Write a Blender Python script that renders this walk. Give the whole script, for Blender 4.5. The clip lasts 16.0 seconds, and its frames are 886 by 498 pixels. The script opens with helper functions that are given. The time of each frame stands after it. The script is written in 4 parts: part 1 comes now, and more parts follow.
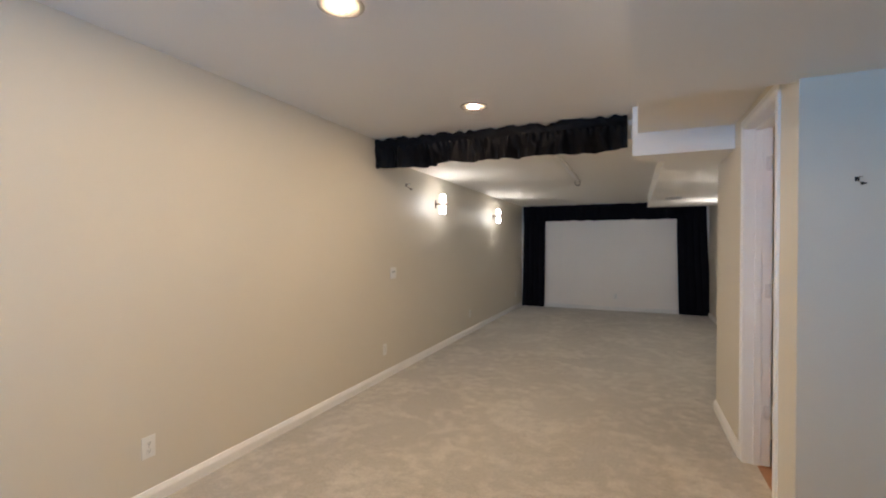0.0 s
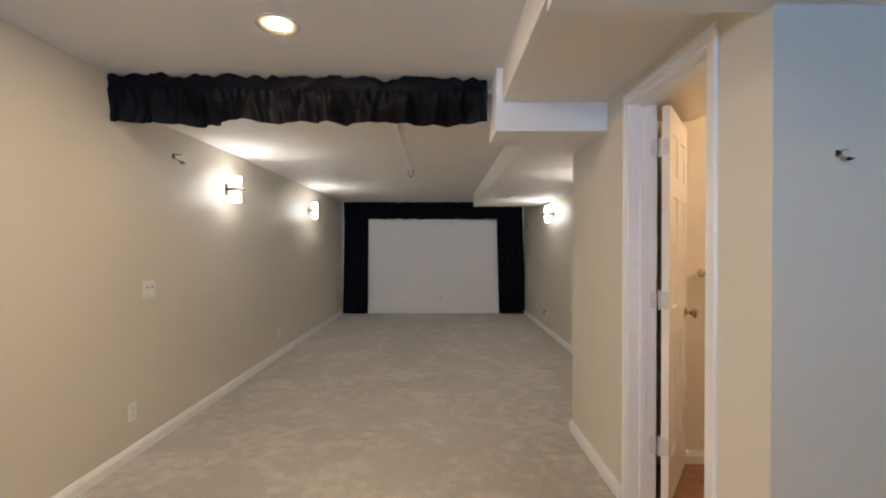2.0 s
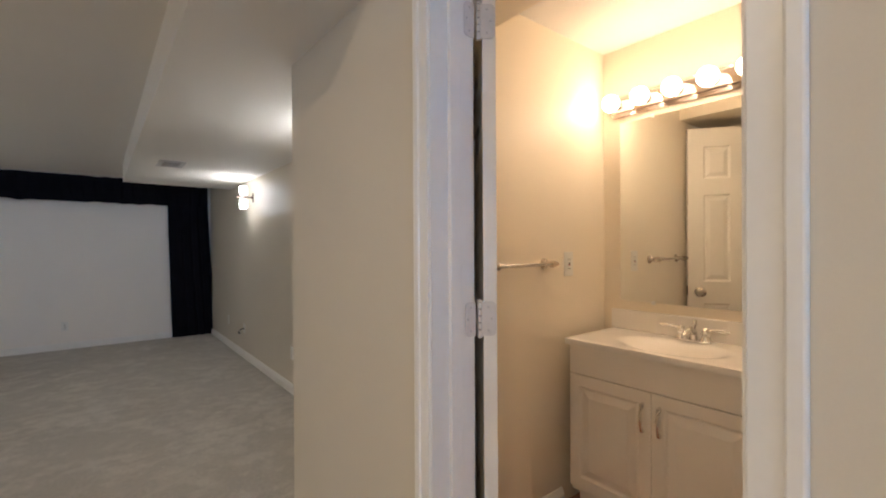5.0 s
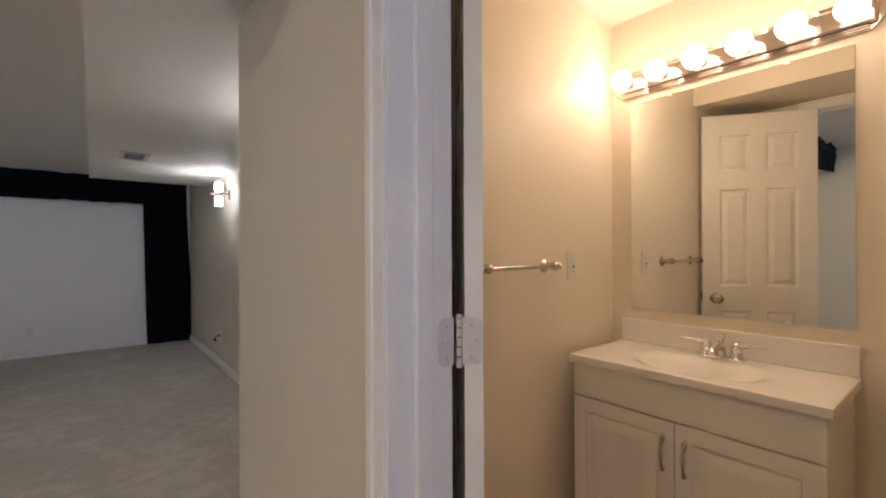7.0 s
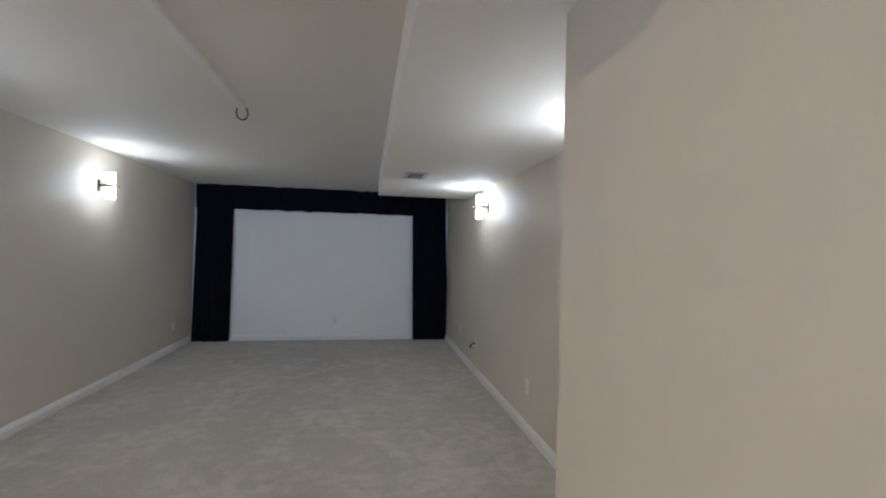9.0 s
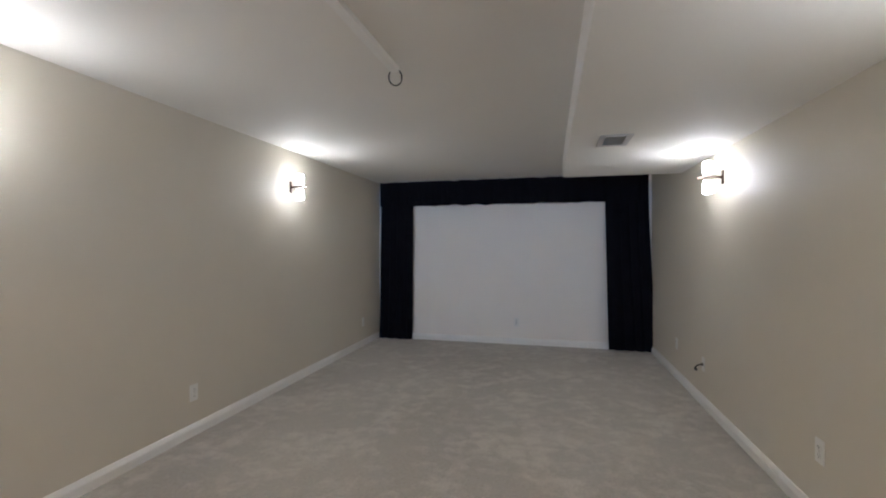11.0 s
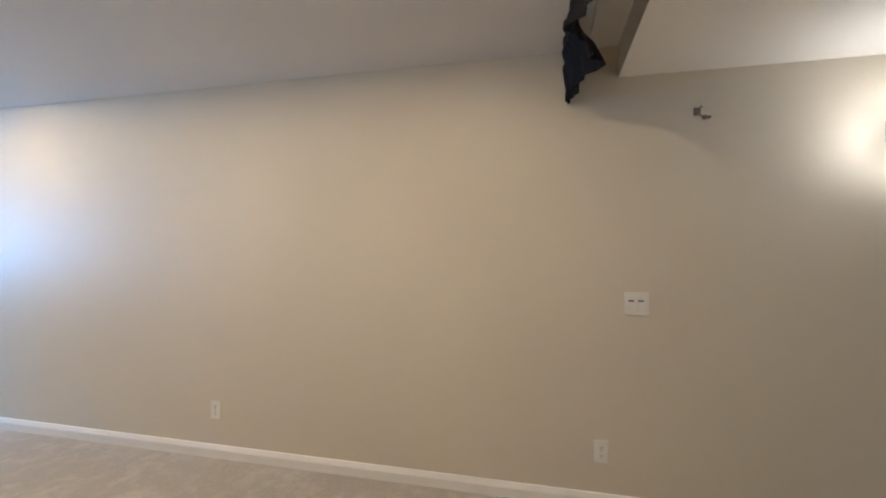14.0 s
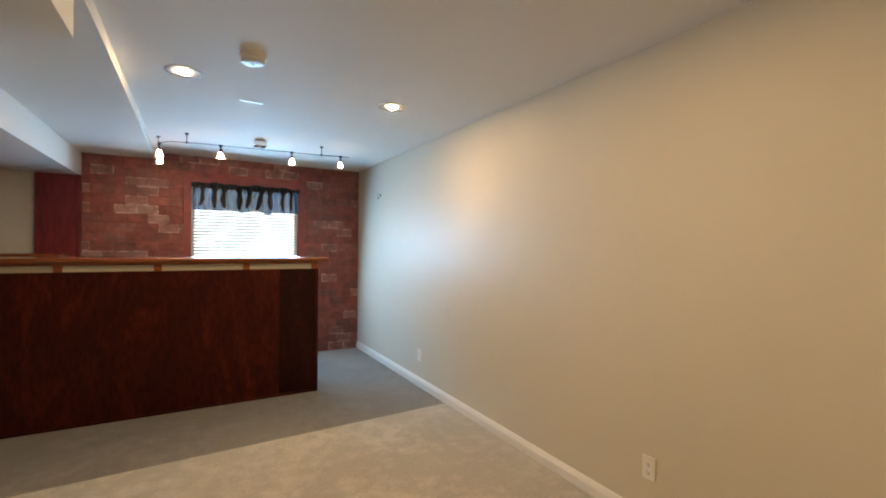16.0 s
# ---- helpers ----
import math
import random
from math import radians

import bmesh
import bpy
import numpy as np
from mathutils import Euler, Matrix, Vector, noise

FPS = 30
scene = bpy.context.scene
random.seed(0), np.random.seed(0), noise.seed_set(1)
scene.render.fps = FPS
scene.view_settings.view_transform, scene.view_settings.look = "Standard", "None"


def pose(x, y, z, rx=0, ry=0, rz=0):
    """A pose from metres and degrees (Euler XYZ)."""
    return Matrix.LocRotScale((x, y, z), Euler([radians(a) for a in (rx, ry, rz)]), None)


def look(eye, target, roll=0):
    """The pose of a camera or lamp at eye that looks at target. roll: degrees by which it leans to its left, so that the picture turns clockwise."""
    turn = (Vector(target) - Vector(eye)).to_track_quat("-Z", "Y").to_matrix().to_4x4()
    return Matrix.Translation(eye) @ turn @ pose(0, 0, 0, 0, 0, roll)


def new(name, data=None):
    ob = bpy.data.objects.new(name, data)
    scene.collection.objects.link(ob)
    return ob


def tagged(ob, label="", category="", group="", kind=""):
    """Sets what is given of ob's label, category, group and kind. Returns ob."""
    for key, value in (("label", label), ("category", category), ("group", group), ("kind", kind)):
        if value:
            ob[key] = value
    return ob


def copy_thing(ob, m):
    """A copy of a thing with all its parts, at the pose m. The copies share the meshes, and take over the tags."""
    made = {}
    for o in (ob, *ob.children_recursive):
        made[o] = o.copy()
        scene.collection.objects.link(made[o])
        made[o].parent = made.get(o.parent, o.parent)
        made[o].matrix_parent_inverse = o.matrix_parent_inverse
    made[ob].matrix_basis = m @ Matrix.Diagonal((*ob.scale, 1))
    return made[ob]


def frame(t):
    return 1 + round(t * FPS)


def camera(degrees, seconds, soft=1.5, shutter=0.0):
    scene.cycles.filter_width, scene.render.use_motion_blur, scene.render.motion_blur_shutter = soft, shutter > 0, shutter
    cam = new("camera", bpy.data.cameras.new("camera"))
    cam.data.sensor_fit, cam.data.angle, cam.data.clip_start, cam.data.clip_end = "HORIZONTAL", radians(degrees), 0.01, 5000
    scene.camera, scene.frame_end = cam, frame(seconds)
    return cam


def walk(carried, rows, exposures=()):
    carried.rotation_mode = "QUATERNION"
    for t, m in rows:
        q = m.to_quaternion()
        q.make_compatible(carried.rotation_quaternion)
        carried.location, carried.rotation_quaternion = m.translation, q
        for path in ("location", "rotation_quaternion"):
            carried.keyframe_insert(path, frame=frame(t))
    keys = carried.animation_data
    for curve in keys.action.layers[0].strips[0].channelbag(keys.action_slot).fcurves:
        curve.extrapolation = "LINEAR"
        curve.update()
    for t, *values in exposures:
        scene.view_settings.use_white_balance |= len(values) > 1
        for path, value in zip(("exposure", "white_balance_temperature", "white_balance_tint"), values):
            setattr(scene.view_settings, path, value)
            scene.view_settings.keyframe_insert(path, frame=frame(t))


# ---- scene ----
cam = camera(91.2, 16.0, soft=2.0)
PATH = [
    (0, (2.289, 0.13, 1.345), (1.484, 1.961, 1.326), 0.1),
    (0.5, (2.113, 0.319, 1.35), (1.546, 2.237, 1.335), 0.2),
    (1, (2.015, 0.552, 1.352), (1.656, 2.519, 1.334), 0.0),
    (1.5, (1.986, 0.836, 1.357), (1.812, 2.828, 1.339), 0.0),
    (2, (1.963, 1.132, 1.346), (1.97, 3.132, 1.329), 0.0),
    (2.5, (1.961, 1.408, 1.33), (2.161, 3.398, 1.314), 0.0),
    (3, (2.005, 1.691, 1.344), (2.414, 3.649, 1.325), 0.0),
    (3.5, (2.017, 1.928, 1.331), (2.656, 3.823, 1.312), -0.2),
    (4, (2.075, 2.14, 1.317), (2.951, 3.938, 1.298), -0.4),
    (4.5, (2.19, 2.341, 1.293), (3.303, 4.003, 1.275), -0.4),
    (4.7, (2.23, 2.409, 1.274), (3.427, 4.011, 1.259), -0.4),
    (6.8, (2.541, 2.704, 1.224), (3.86, 4.207, 1.229), -0.2),
    (7, (2.53, 2.705, 1.24), (3.787, 4.261, 1.245), -0.2),
    (7.5, (2.486, 2.71, 1.28), (3.553, 4.402, 1.286), -0.1),
    (8, (2.437, 2.788, 1.314), (3.277, 4.603, 1.314), -0.1),
    (8.5, (2.374, 2.933, 1.337), (2.975, 4.84, 1.336), -0.1),
    (8.7, (2.392, 3.021, 1.348), (2.882, 4.96, 1.359), 0.6),
    (10.8, (2.382, 3.841, 1.287), (2.019, 5.808, 1.282), 0.2),
    (11, (2.382, 3.887, 1.294), (1.902, 5.829, 1.284), 0.0),
    (11.5, (2.373, 3.917, 1.294), (1.543, 5.737, 1.283), 0.2),
    (12, (2.371, 3.872, 1.301), (1.142, 5.45, 1.293), 0.2),
    (12.5, (2.383, 3.81, 1.319), (0.772, 4.995, 1.302), 0.3),
    (13, (2.403, 3.729, 1.314), (0.52, 4.401, 1.309), 0.2),
    (13.5, (2.401, 3.714, 1.299), (0.402, 3.781, 1.311), 0.0),
    (14, (2.351, 3.615, 1.321), (0.407, 3.144, 1.325), 0.1),
    (14.5, (2.292, 3.45, 1.325), (0.518, 2.526, 1.335), 0.4),
    (15, (2.233, 3.274, 1.336), (0.696, 1.994, 1.337), 0.5),
    (15.5, (2.082, 3.086, 1.342), (0.815, 1.539, 1.337), 0.6),
    (16, (1.93, 2.88, 1.368), (0.934, 1.146, 1.356), 0.6),
]
EXPOSURES = [
    (0.0, 1.32, 6400, 10), (1.5, 1.42, 6200, 10), (2.5, 1.41, 6450, 11), (4.0, 1.38, 6250, 10), (4.5, 1.3, 6100, 9), (7.0, 0.97, 5900, 12), (8.0, 1.1, 5550, 9), (8.5, 1.3, 5300, 7),
    (11.0, 1.5, 5650, 9), (12.0, 1.58, 5950, 9), (12.5, 1.64, 5900, 9), (13.5, 1.32, 5400, 7), (14.0, 1.12, 6150, 9), (14.5, 1.06, 8600, 10), (15.0, 0.91, 9700, 11), (16.0, 0.83, 9100, 11),
]
walk(cam, [(t, look(eye, target, roll)) for t, eye, target, roll in PATH], EXPOSURES)

# ---- daylight outside ----
world = bpy.data.worlds.new("world")
scene.world = world
world.use_nodes = True
wn = world.node_tree.nodes
sky = wn.new("ShaderNodeTexSky")
sky.sky_type = "NISHITA"
sky.sun_disc = False
sky.sun_elevation, sky.sun_rotation = radians(35), radians(150)
world.node_tree.links.new(sky.outputs[0], wn["Background"].inputs[0])
wn["Background"].inputs[1].default_value = 0.12
sun_data = bpy.data.lights.new("sun", "SUN")
sun_data.energy, sun_data.angle, sun_data.color = 1.0, radians(10), (1, 0.96, 0.9)
new("sun", sun_data).matrix_world = look((1, -9, 9), (1.4, 0, 0))

# plan, in metres: x to the east, y to the north (the screen wall), z up
CEIL, THEATER_CEIL, SOFFIT = 2.36, 2.2, 2.0
NORTH, EAST, SOUTH = 9.72, 3.6, -2.775
BATH_W0, BATH_W1 = 2.913, 3.05          # wall with the bathroom door
BATH_S0, BATH_S1 = 2.375, 2.495         # wall that faces the bar
TOWEL_Y, MIRROR_X = 3.80, 4.447
DOOR0, DOOR1, DOOR_H = 2.685, 3.325, 2.055
LENS_POWER, GLOBE_POWER, SCONCE_POWER, SCONCE_END_POWER, TRACK_POWER = 490.0, 17.0, 36.0, 16.0, 520.0
WINDOW_LIGHT = 45.0


# ---- materials ----
def material(name, rough=0.6, metal=0.0, spec=0.5):
    m = bpy.data.materials.new(name)
    m.use_nodes = True
    b = m.node_tree.nodes["Principled BSDF"]
    b.inputs["Roughness"].default_value = rough
    b.inputs["Metallic"].default_value = metal
    b.inputs["Specular IOR Level"].default_value = spec
    return m, m.node_tree.nodes, m.node_tree.links, b


def node(nodes, kind, **values):
    n = nodes.new(kind)
    for key, value in values.items():
        n.inputs[key.replace("_", " ")].default_value = value
    return n


def ramp(nodes, links, source, stops):
    r = nodes.new("ShaderNodeValToRGB")
    while len(r.color_ramp.elements) < len(stops):
        r.color_ramp.elements.new(0.5)
    for e, (at, c) in zip(r.color_ramp.elements, stops):
        e.position, e.color = at, (*c, 1)
    links.new(source, r.inputs[0])
    return r


def shade(c, k):
    return tuple(min(1.0, v * k) for v in c)


def surface(name, colour, rough=0.6, vary=0.06, scale=3.0, grain=150.0, bump=0.1, distance=0.002, metal=0.0, spec=0.5, stretch=None):
    """Colour with broad and fine variation, roughness variation and fine relief, in metres."""
    m, nodes, links, b = material(name, rough, metal, spec)
    co = nodes.new("ShaderNodeTexCoord")
    source = co.outputs["Object"]
    if stretch:
        mp = nodes.new("ShaderNodeMapping")
        mp.inputs["Scale"].default_value = stretch
        links.new(source, mp.inputs[0])
        source = mp.outputs[0]
    broad = node(nodes, "ShaderNodeTexNoise", Scale=scale, Detail=4.0)
    fine = node(nodes, "ShaderNodeTexNoise", Scale=grain, Detail=3.0)
    for n in (broad, fine):
        links.new(source, n.inputs["Vector"])
    mix = nodes.new("ShaderNodeMath")
    mix.operation = "MULTIPLY_ADD"
    mix.inputs[1].default_value = 0.35
    links.new(fine.outputs[0], mix.inputs[0])
    part_b = nodes.new("ShaderNodeMath")
    part_b.operation = "MULTIPLY"
    part_b.inputs[1].default_value = 0.65
    links.new(broad.outputs[0], part_b.inputs[0])
    links.new(part_b.outputs[0], mix.inputs[2])
    r = ramp(nodes, links, mix.outputs[0], [(0.3, shade(colour, 1 - vary)), (0.7, shade(colour, 1 + vary))])
    links.new(r.outputs[0], b.inputs["Base Color"])
    rr = nodes.new("ShaderNodeMapRange")
    rr.inputs["To Min"].default_value, rr.inputs["To Max"].default_value = max(0.02, rough - 0.06), min(1, rough + 0.06)
    links.new(broad.outputs[0], rr.inputs[0])
    links.new(rr.outputs[0], b.inputs["Roughness"])
    if bump:
        bp = nodes.new("ShaderNodeBump")
        bp.inputs["Strength"].default_value, bp.inputs["Distance"].default_value = bump, distance
        links.new(fine.outputs[0], bp.inputs["Height"])
        links.new(bp.outputs[0], b.inputs["Normal"])
    return m


def glow(name, colour, strength):
    m, nodes, links, b = material(name, 0.3)
    b.inputs["Base Color"].default_value = (0.9, 0.9, 0.9, 1)
    b.inputs["Emission Color"].default_value = (*colour, 1)
    b.inputs["Emission Strength"].default_value = strength
    return m


def carpet(name, dark, light, patch):
    m, nodes, links, b = material(name, 0.95, spec=0.15)
    co = nodes.new("ShaderNodeTexCoord")
    marks = node(nodes, "ShaderNodeTexNoise", Scale=10.0, Detail=4.5, Roughness=0.55, Distortion=0.15)
    broad = node(nodes, "ShaderNodeTexNoise", Scale=0.9, Detail=2.0)
    tuft = node(nodes, "ShaderNodeTexNoise", Scale=260.0, Detail=2.0)
    clump = node(nodes, "ShaderNodeTexNoise", Scale=55.0, Detail=3.0)
    for n in (marks, broad, tuft, clump):
        links.new(co.outputs["Object"], n.inputs["Vector"])
    base = ramp(nodes, links, broad.outputs[0], [(0.3, dark), (0.7, light)])
    streak = node(nodes, "ShaderNodeTexNoise", Scale=2.2, Detail=3.0, Distortion=0.9)
    links.new(co.outputs["Object"], streak.inputs["Vector"])
    blend = nodes.new("ShaderNodeMath")
    blend.operation = "MULTIPLY"
    links.new(marks.outputs[0], blend.inputs[0])
    links.new(streak.outputs[0], blend.inputs[1])
    lay = ramp(nodes, links, blend.outputs[0], [(0.215, (0, 0, 0)), (0.37, (0.95, 0.95, 0.95))])
    mixed = nodes.new("ShaderNodeMix")
    mixed.data_type = "RGBA"
    links.new(lay.outputs[0], mixed.inputs[0])
    links.new(base.outputs[0], mixed.inputs[6])
    mixed.inputs[7].default_value = (*patch, 1)
    speck = ramp(nodes, links, tuft.outputs[0], [(0.25, (0.88, 0.88, 0.88)), (0.75, (1.06, 1.06, 1.06))])
    speck2 = ramp(nodes, links, clump.outputs[0], [(0.3, (0.9, 0.9, 0.9)), (0.7, (1.08, 1.08, 1.08))])
    c = mixed.outputs[2]
    for s_node in (speck, speck2):
        mul = nodes.new("ShaderNodeMix")
        mul.data_type, mul.blend_type = "RGBA", "MULTIPLY"
        mul.inputs[0].default_value = 1.0
        links.new(c, mul.inputs[6])
        links.new(s_node.outputs[0], mul.inputs[7])
        c = mul.outputs[2]
    links.new(c, b.inputs["Base Color"])
    b.inputs["Sheen Weight"].default_value = 0.25
    add = nodes.new("ShaderNodeMath")
    links.new(tuft.outputs[0], add.inputs[0])
    links.new(clump.outputs[0], add.inputs[1])
    bp = nodes.new("ShaderNodeBump")
    bp.inputs["Strength"].default_value, bp.inputs["Distance"].default_value = 0.6, 0.006
    links.new(add.outputs[0], bp.inputs["Height"])
    links.new(bp.outputs[0], b.inputs["Normal"])
    return m


def brick_material():
    m, nodes, links, b = material("brick_paint", 0.7)
    info = nodes.new("ShaderNodeObjectInfo")
    co = nodes.new("ShaderNodeTexCoord")
    tone = ramp(nodes, links, info.outputs["Random"], [(0.0, (0.15, 0.05, 0.04)), (0.3, (0.23, 0.052, 0.041)), (0.6, (0.25, 0.074, 0.055)), (0.8, (0.2, 0.082, 0.063)), (0.92, (0.26, 0.1, 0.078)), (1.0, (0.29, 0.145, 0.118))])
    worn = node(nodes, "ShaderNodeTexNoise", Scale=9.0, Detail=7.0, Roughness=0.7)
    grit = node(nodes, "ShaderNodeTexNoise", Scale=120.0, Detail=3.0)
    place = nodes.new("ShaderNodeNewGeometry")
    links.new(place.outputs["Position"], worn.inputs["Vector"])
    links.new(place.outputs["Position"], grit.inputs["Vector"])
    dirt = ramp(nodes, links, worn.outputs[0], [(0.3, (0.5, 0.52, 0.56)), (0.7, (1.35, 1.42, 1.45))])
    mul = nodes.new("ShaderNodeMix")
    mul.data_type, mul.blend_type = "RGBA", "MULTIPLY"
    mul.inputs[0].default_value = 1.0
    links.new(tone.outputs[0], mul.inputs[6])
    links.new(dirt.outputs[0], mul.inputs[7])
    # lime wash left along the edges of a few bricks
    sep = nodes.new("ShaderNodeSeparateXYZ")
    links.new(co.outputs["Generated"], sep.inputs[0])
    edges = []
    for axis, width in ((0, 0.032), (2, 0.085)):
        a = nodes.new("ShaderNodeMath")
        a.operation = "PINGPONG"
        a.inputs[1].default_value = 0.5
        links.new(sep.outputs[axis], a.inputs[0])
        l = nodes.new("ShaderNodeMath")
        l.operation = "LESS_THAN"
        wob = nodes.new("ShaderNodeMath")
        wob.operation = "MULTIPLY_ADD"
        wob.inputs[1].default_value = 2.2 * width
        links.new(worn.outputs[0], wob.inputs[0])
        links.new(a.outputs[0], wob.inputs[2])
        l.inputs[1].default_value = 2.1 * width
        links.new(wob.outputs[0], l.inputs[0])
        edges.append(l)
    either = nodes.new("ShaderNodeMath")
    either.operation = "MAXIMUM"
    links.new(edges[0].outputs[0], either.inputs[0])
    links.new(edges[1].outputs[0], either.inputs[1])
    rare = nodes.new("ShaderNodeMath")
    rare.operation = "GREATER_THAN"
    rare.inputs[1].default_value = 0.82
    links.new(info.outputs["Random"], rare.inputs[0])
    patchy = ramp(nodes, links, worn.outputs[0], [(0.45, (0, 0, 0)), (0.58, (0.9, 0.9, 0.9))])
    f1 = nodes.new("ShaderNodeMath")
    f1.operation = "MULTIPLY"
    links.new(either.outputs[0], f1.inputs[0])
    links.new(rare.outputs[0], f1.inputs[1])
    f2 = nodes.new("ShaderNodeMath")
    f2.operation = "MULTIPLY"
    links.new(f1.outputs[0], f2.inputs[0])
    links.new(patchy.outputs[0], f2.inputs[1])
    fin = nodes.new("ShaderNodeMix")
    fin.data_type = "RGBA"
    links.new(f2.outputs[0], fin.inputs[0])
    links.new(mul.outputs[2], fin.inputs[6])
    fin.inputs[7].default_value = (0.62, 0.51, 0.47, 1)
    links.new(fin.outputs[2], b.inputs["Base Color"])
    bp = nodes.new("ShaderNodeBump")
    bp.inputs["Strength"].default_value, bp.inputs["Distance"].default_value = 0.4, 0.004
    links.new(grit.outputs[0], bp.inputs["Height"])
    links.new(bp.outputs[0], b.inputs["Normal"])
    return m


def wood(name, dark, light, rough, along, lengthwise=0.6, across=9.0, twist=0.8):
    """Stained wood with grain that runs along one axis."""
    m, nodes, links, b = material(name, rough)
    co = nodes.new("ShaderNodeTexCoord")
    mp = nodes.new("ShaderNodeMapping")
    mp.inputs["Scale"].default_value = tuple(lengthwise if a == along else across for a in "xyz")
    links.new(co.outputs["Object"], mp.inputs[0])
    figure = node(nodes, "ShaderNodeTexNoise", Scale=1.0, Detail=6.0, Roughness=0.65, Distortion=twist)
    links.new(mp.outputs[0], figure.inputs["Vector"])
    pores = node(nodes, "ShaderNodeTexNoise", Scale=14.0, Detail=3.0)
    links.new(mp.outputs[0], pores.inputs["Vector"])
    r = ramp(nodes, links, figure.outputs[0], [(0.3, dark), (0.52, shade(dark, 1.5)), (0.8, light)])
    pr = ramp(nodes, links, pores.outputs[0], [(0.35, (0.6, 0.6, 0.6)), (0.6, (1.05, 1.05, 1.05))])
    mul = nodes.new("ShaderNodeMix")
    mul.data_type, mul.blend_type = "RGBA", "MULTIPLY"
    mul.inputs[0].default_value = 1.0
    links.new(r.outputs[0], mul.inputs[6])
    links.new(pr.outputs[0], mul.inputs[7])
    links.new(mul.outputs[2], b.inputs["Base Color"])
    bp = nodes.new("ShaderNodeBump")
    bp.inputs["Strength"].default_value, bp.inputs["Distance"].default_value = 0.15, 0.001
    links.new(pores.outputs[0], bp.inputs["Height"])
    links.new(bp.outputs[0], b.inputs["Normal"])
    return m


WALL = surface("beige_wall_paint", (0.65, 0.59, 0.485), 0.47, 0.025, 1.2, 220.0, 0.12, 0.0012, spec=0.35)
# the room's beige, lightened and warmed to stand in for more bounced light
BATH_WALL = surface("brightened_bathroom_beige", (0.83, 0.745, 0.605), 0.45, 0.025, 1.2, 220.0, 0.12, 0.0012)
SCREEN_WALL = surface("pale_screen_paint", (0.86, 0.805, 0.735), 0.7, 0.02, 1.5, 220.0, 0.1, 0.001)
CEILING = surface("ceiling_paint", (0.79, 0.755, 0.695), 0.75, 0.03, 1.0, 180.0, 0.15, 0.002)
TRIM = surface("white_trim_paint", (0.81, 0.785, 0.74), 0.35, 0.03, 6.0, 60.0, 0.05, 0.0006)
# greyer than the trim, so that the hinge plates stand out
HINGE_PAINT = surface("greyish_hinge_paint", (0.66, 0.63, 0.6), 0.3, 0.06, 30.0, 120.0, 0.05, 0.0005)
DOOR_PAINT = surface("white_door_paint", (0.83, 0.8, 0.74), 0.38, 0.03, 5.0, 90.0, 0.08, 0.0006)
CARPET = carpet("beige_carpet", (0.395, 0.358, 0.306), (0.45, 0.41, 0.352), (0.545, 0.5, 0.434))
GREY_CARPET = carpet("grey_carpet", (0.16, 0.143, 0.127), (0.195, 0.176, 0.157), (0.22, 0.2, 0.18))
BRICK = brick_material()
MORTAR = surface("painted_mortar", (0.27, 0.066, 0.052), 0.85, 0.35, 8.0, 90.0, 0.4, 0.004)
MAROON = surface("maroon_panel_paint", (0.17, 0.014, 0.018), 0.4, 0.6, 5.0, 60.0, 0.08, 0.001, stretch=(6, 6, 0.8))
CASING_RED = surface("brick_red_paint", (0.25, 0.05, 0.045), 0.6, 0.25, 6.0, 80.0, 0.1, 0.001)
BAR_WOOD = wood("dark_cherry_panel", (0.034, 0.0042, 0.0028), (0.12, 0.0165, 0.0095), 0.42, "z", 1.1, 3.6, 1.6)
BAR_DARK = wood("near_black_cherry_panel", (0.016, 0.0026, 0.0017), (0.05, 0.009, 0.0045), 0.42, "z", 1.4, 5.0, 1.2)
for _w in (BAR_WOOD, BAR_DARK):
    _w.node_tree.nodes["Principled BSDF"].inputs["Specular IOR Level"].default_value = 0.15
BAR_TOP = wood("red_oak_counter", (0.20, 0.055, 0.020), (0.34, 0.11, 0.045), 0.22, "x")
CREAM = surface("cream_panel", (0.46, 0.41, 0.31), 0.5, 0.05)
VELVET = surface("black_velvet", (0.0055, 0.005, 0.008), 0.9, 0.3, 5.0, 300.0, 0.3, 0.002, spec=0.12)
SATIN = surface("black_satin", (0.0026, 0.0021, 0.0028), 0.58, 0.4, 7.0, 260.0, 0.12, 0.001, spec=0.13)
DRAPE_BLUE = surface("dark_teal_cloth", (0.03, 0.17, 0.42), 0.7, 0.3, 9.0, 300.0, 0.2, 0.001)
DRAPE_BLUE.node_tree.nodes["Principled BSDF"].inputs["Alpha"].default_value = 0.63
TIE_CLOTH = surface("black_ribbon", (0.008, 0.009, 0.012), 0.7, 0.3)
PLATE = surface("white_plastic", (0.78, 0.76, 0.71), 0.32, 0.02, 20.0, 200.0, 0.0)
SLOT = surface("dark_slot", (0.03, 0.028, 0.026), 0.6, 0.1, 30.0, 200.0, 0.0)
GREY_PLASTIC = surface("grey_plastic", (0.5, 0.48, 0.46), 0.5, 0.05, 20.0, 200.0, 0.0)
SCONCE_METAL = surface("dark_bronze", (0.10, 0.06, 0.04), 0.45, 0.1, 20.0, 100.0, 0.0, metal=0.4)
RING = surface("satin_ring", (0.36, 0.33, 0.29), 0.5, 0.1, 20.0, 100.0, 0.0)
CHROME = surface("chrome", (0.75, 0.74, 0.72), 0.12, 0.04, 20.0, 100.0, 0.0, metal=1.0)
NICKEL = surface("brushed_nickel", (0.55, 0.5, 0.44), 0.26, 0.03, 6.0, 60.0, 0.0, metal=1.0)
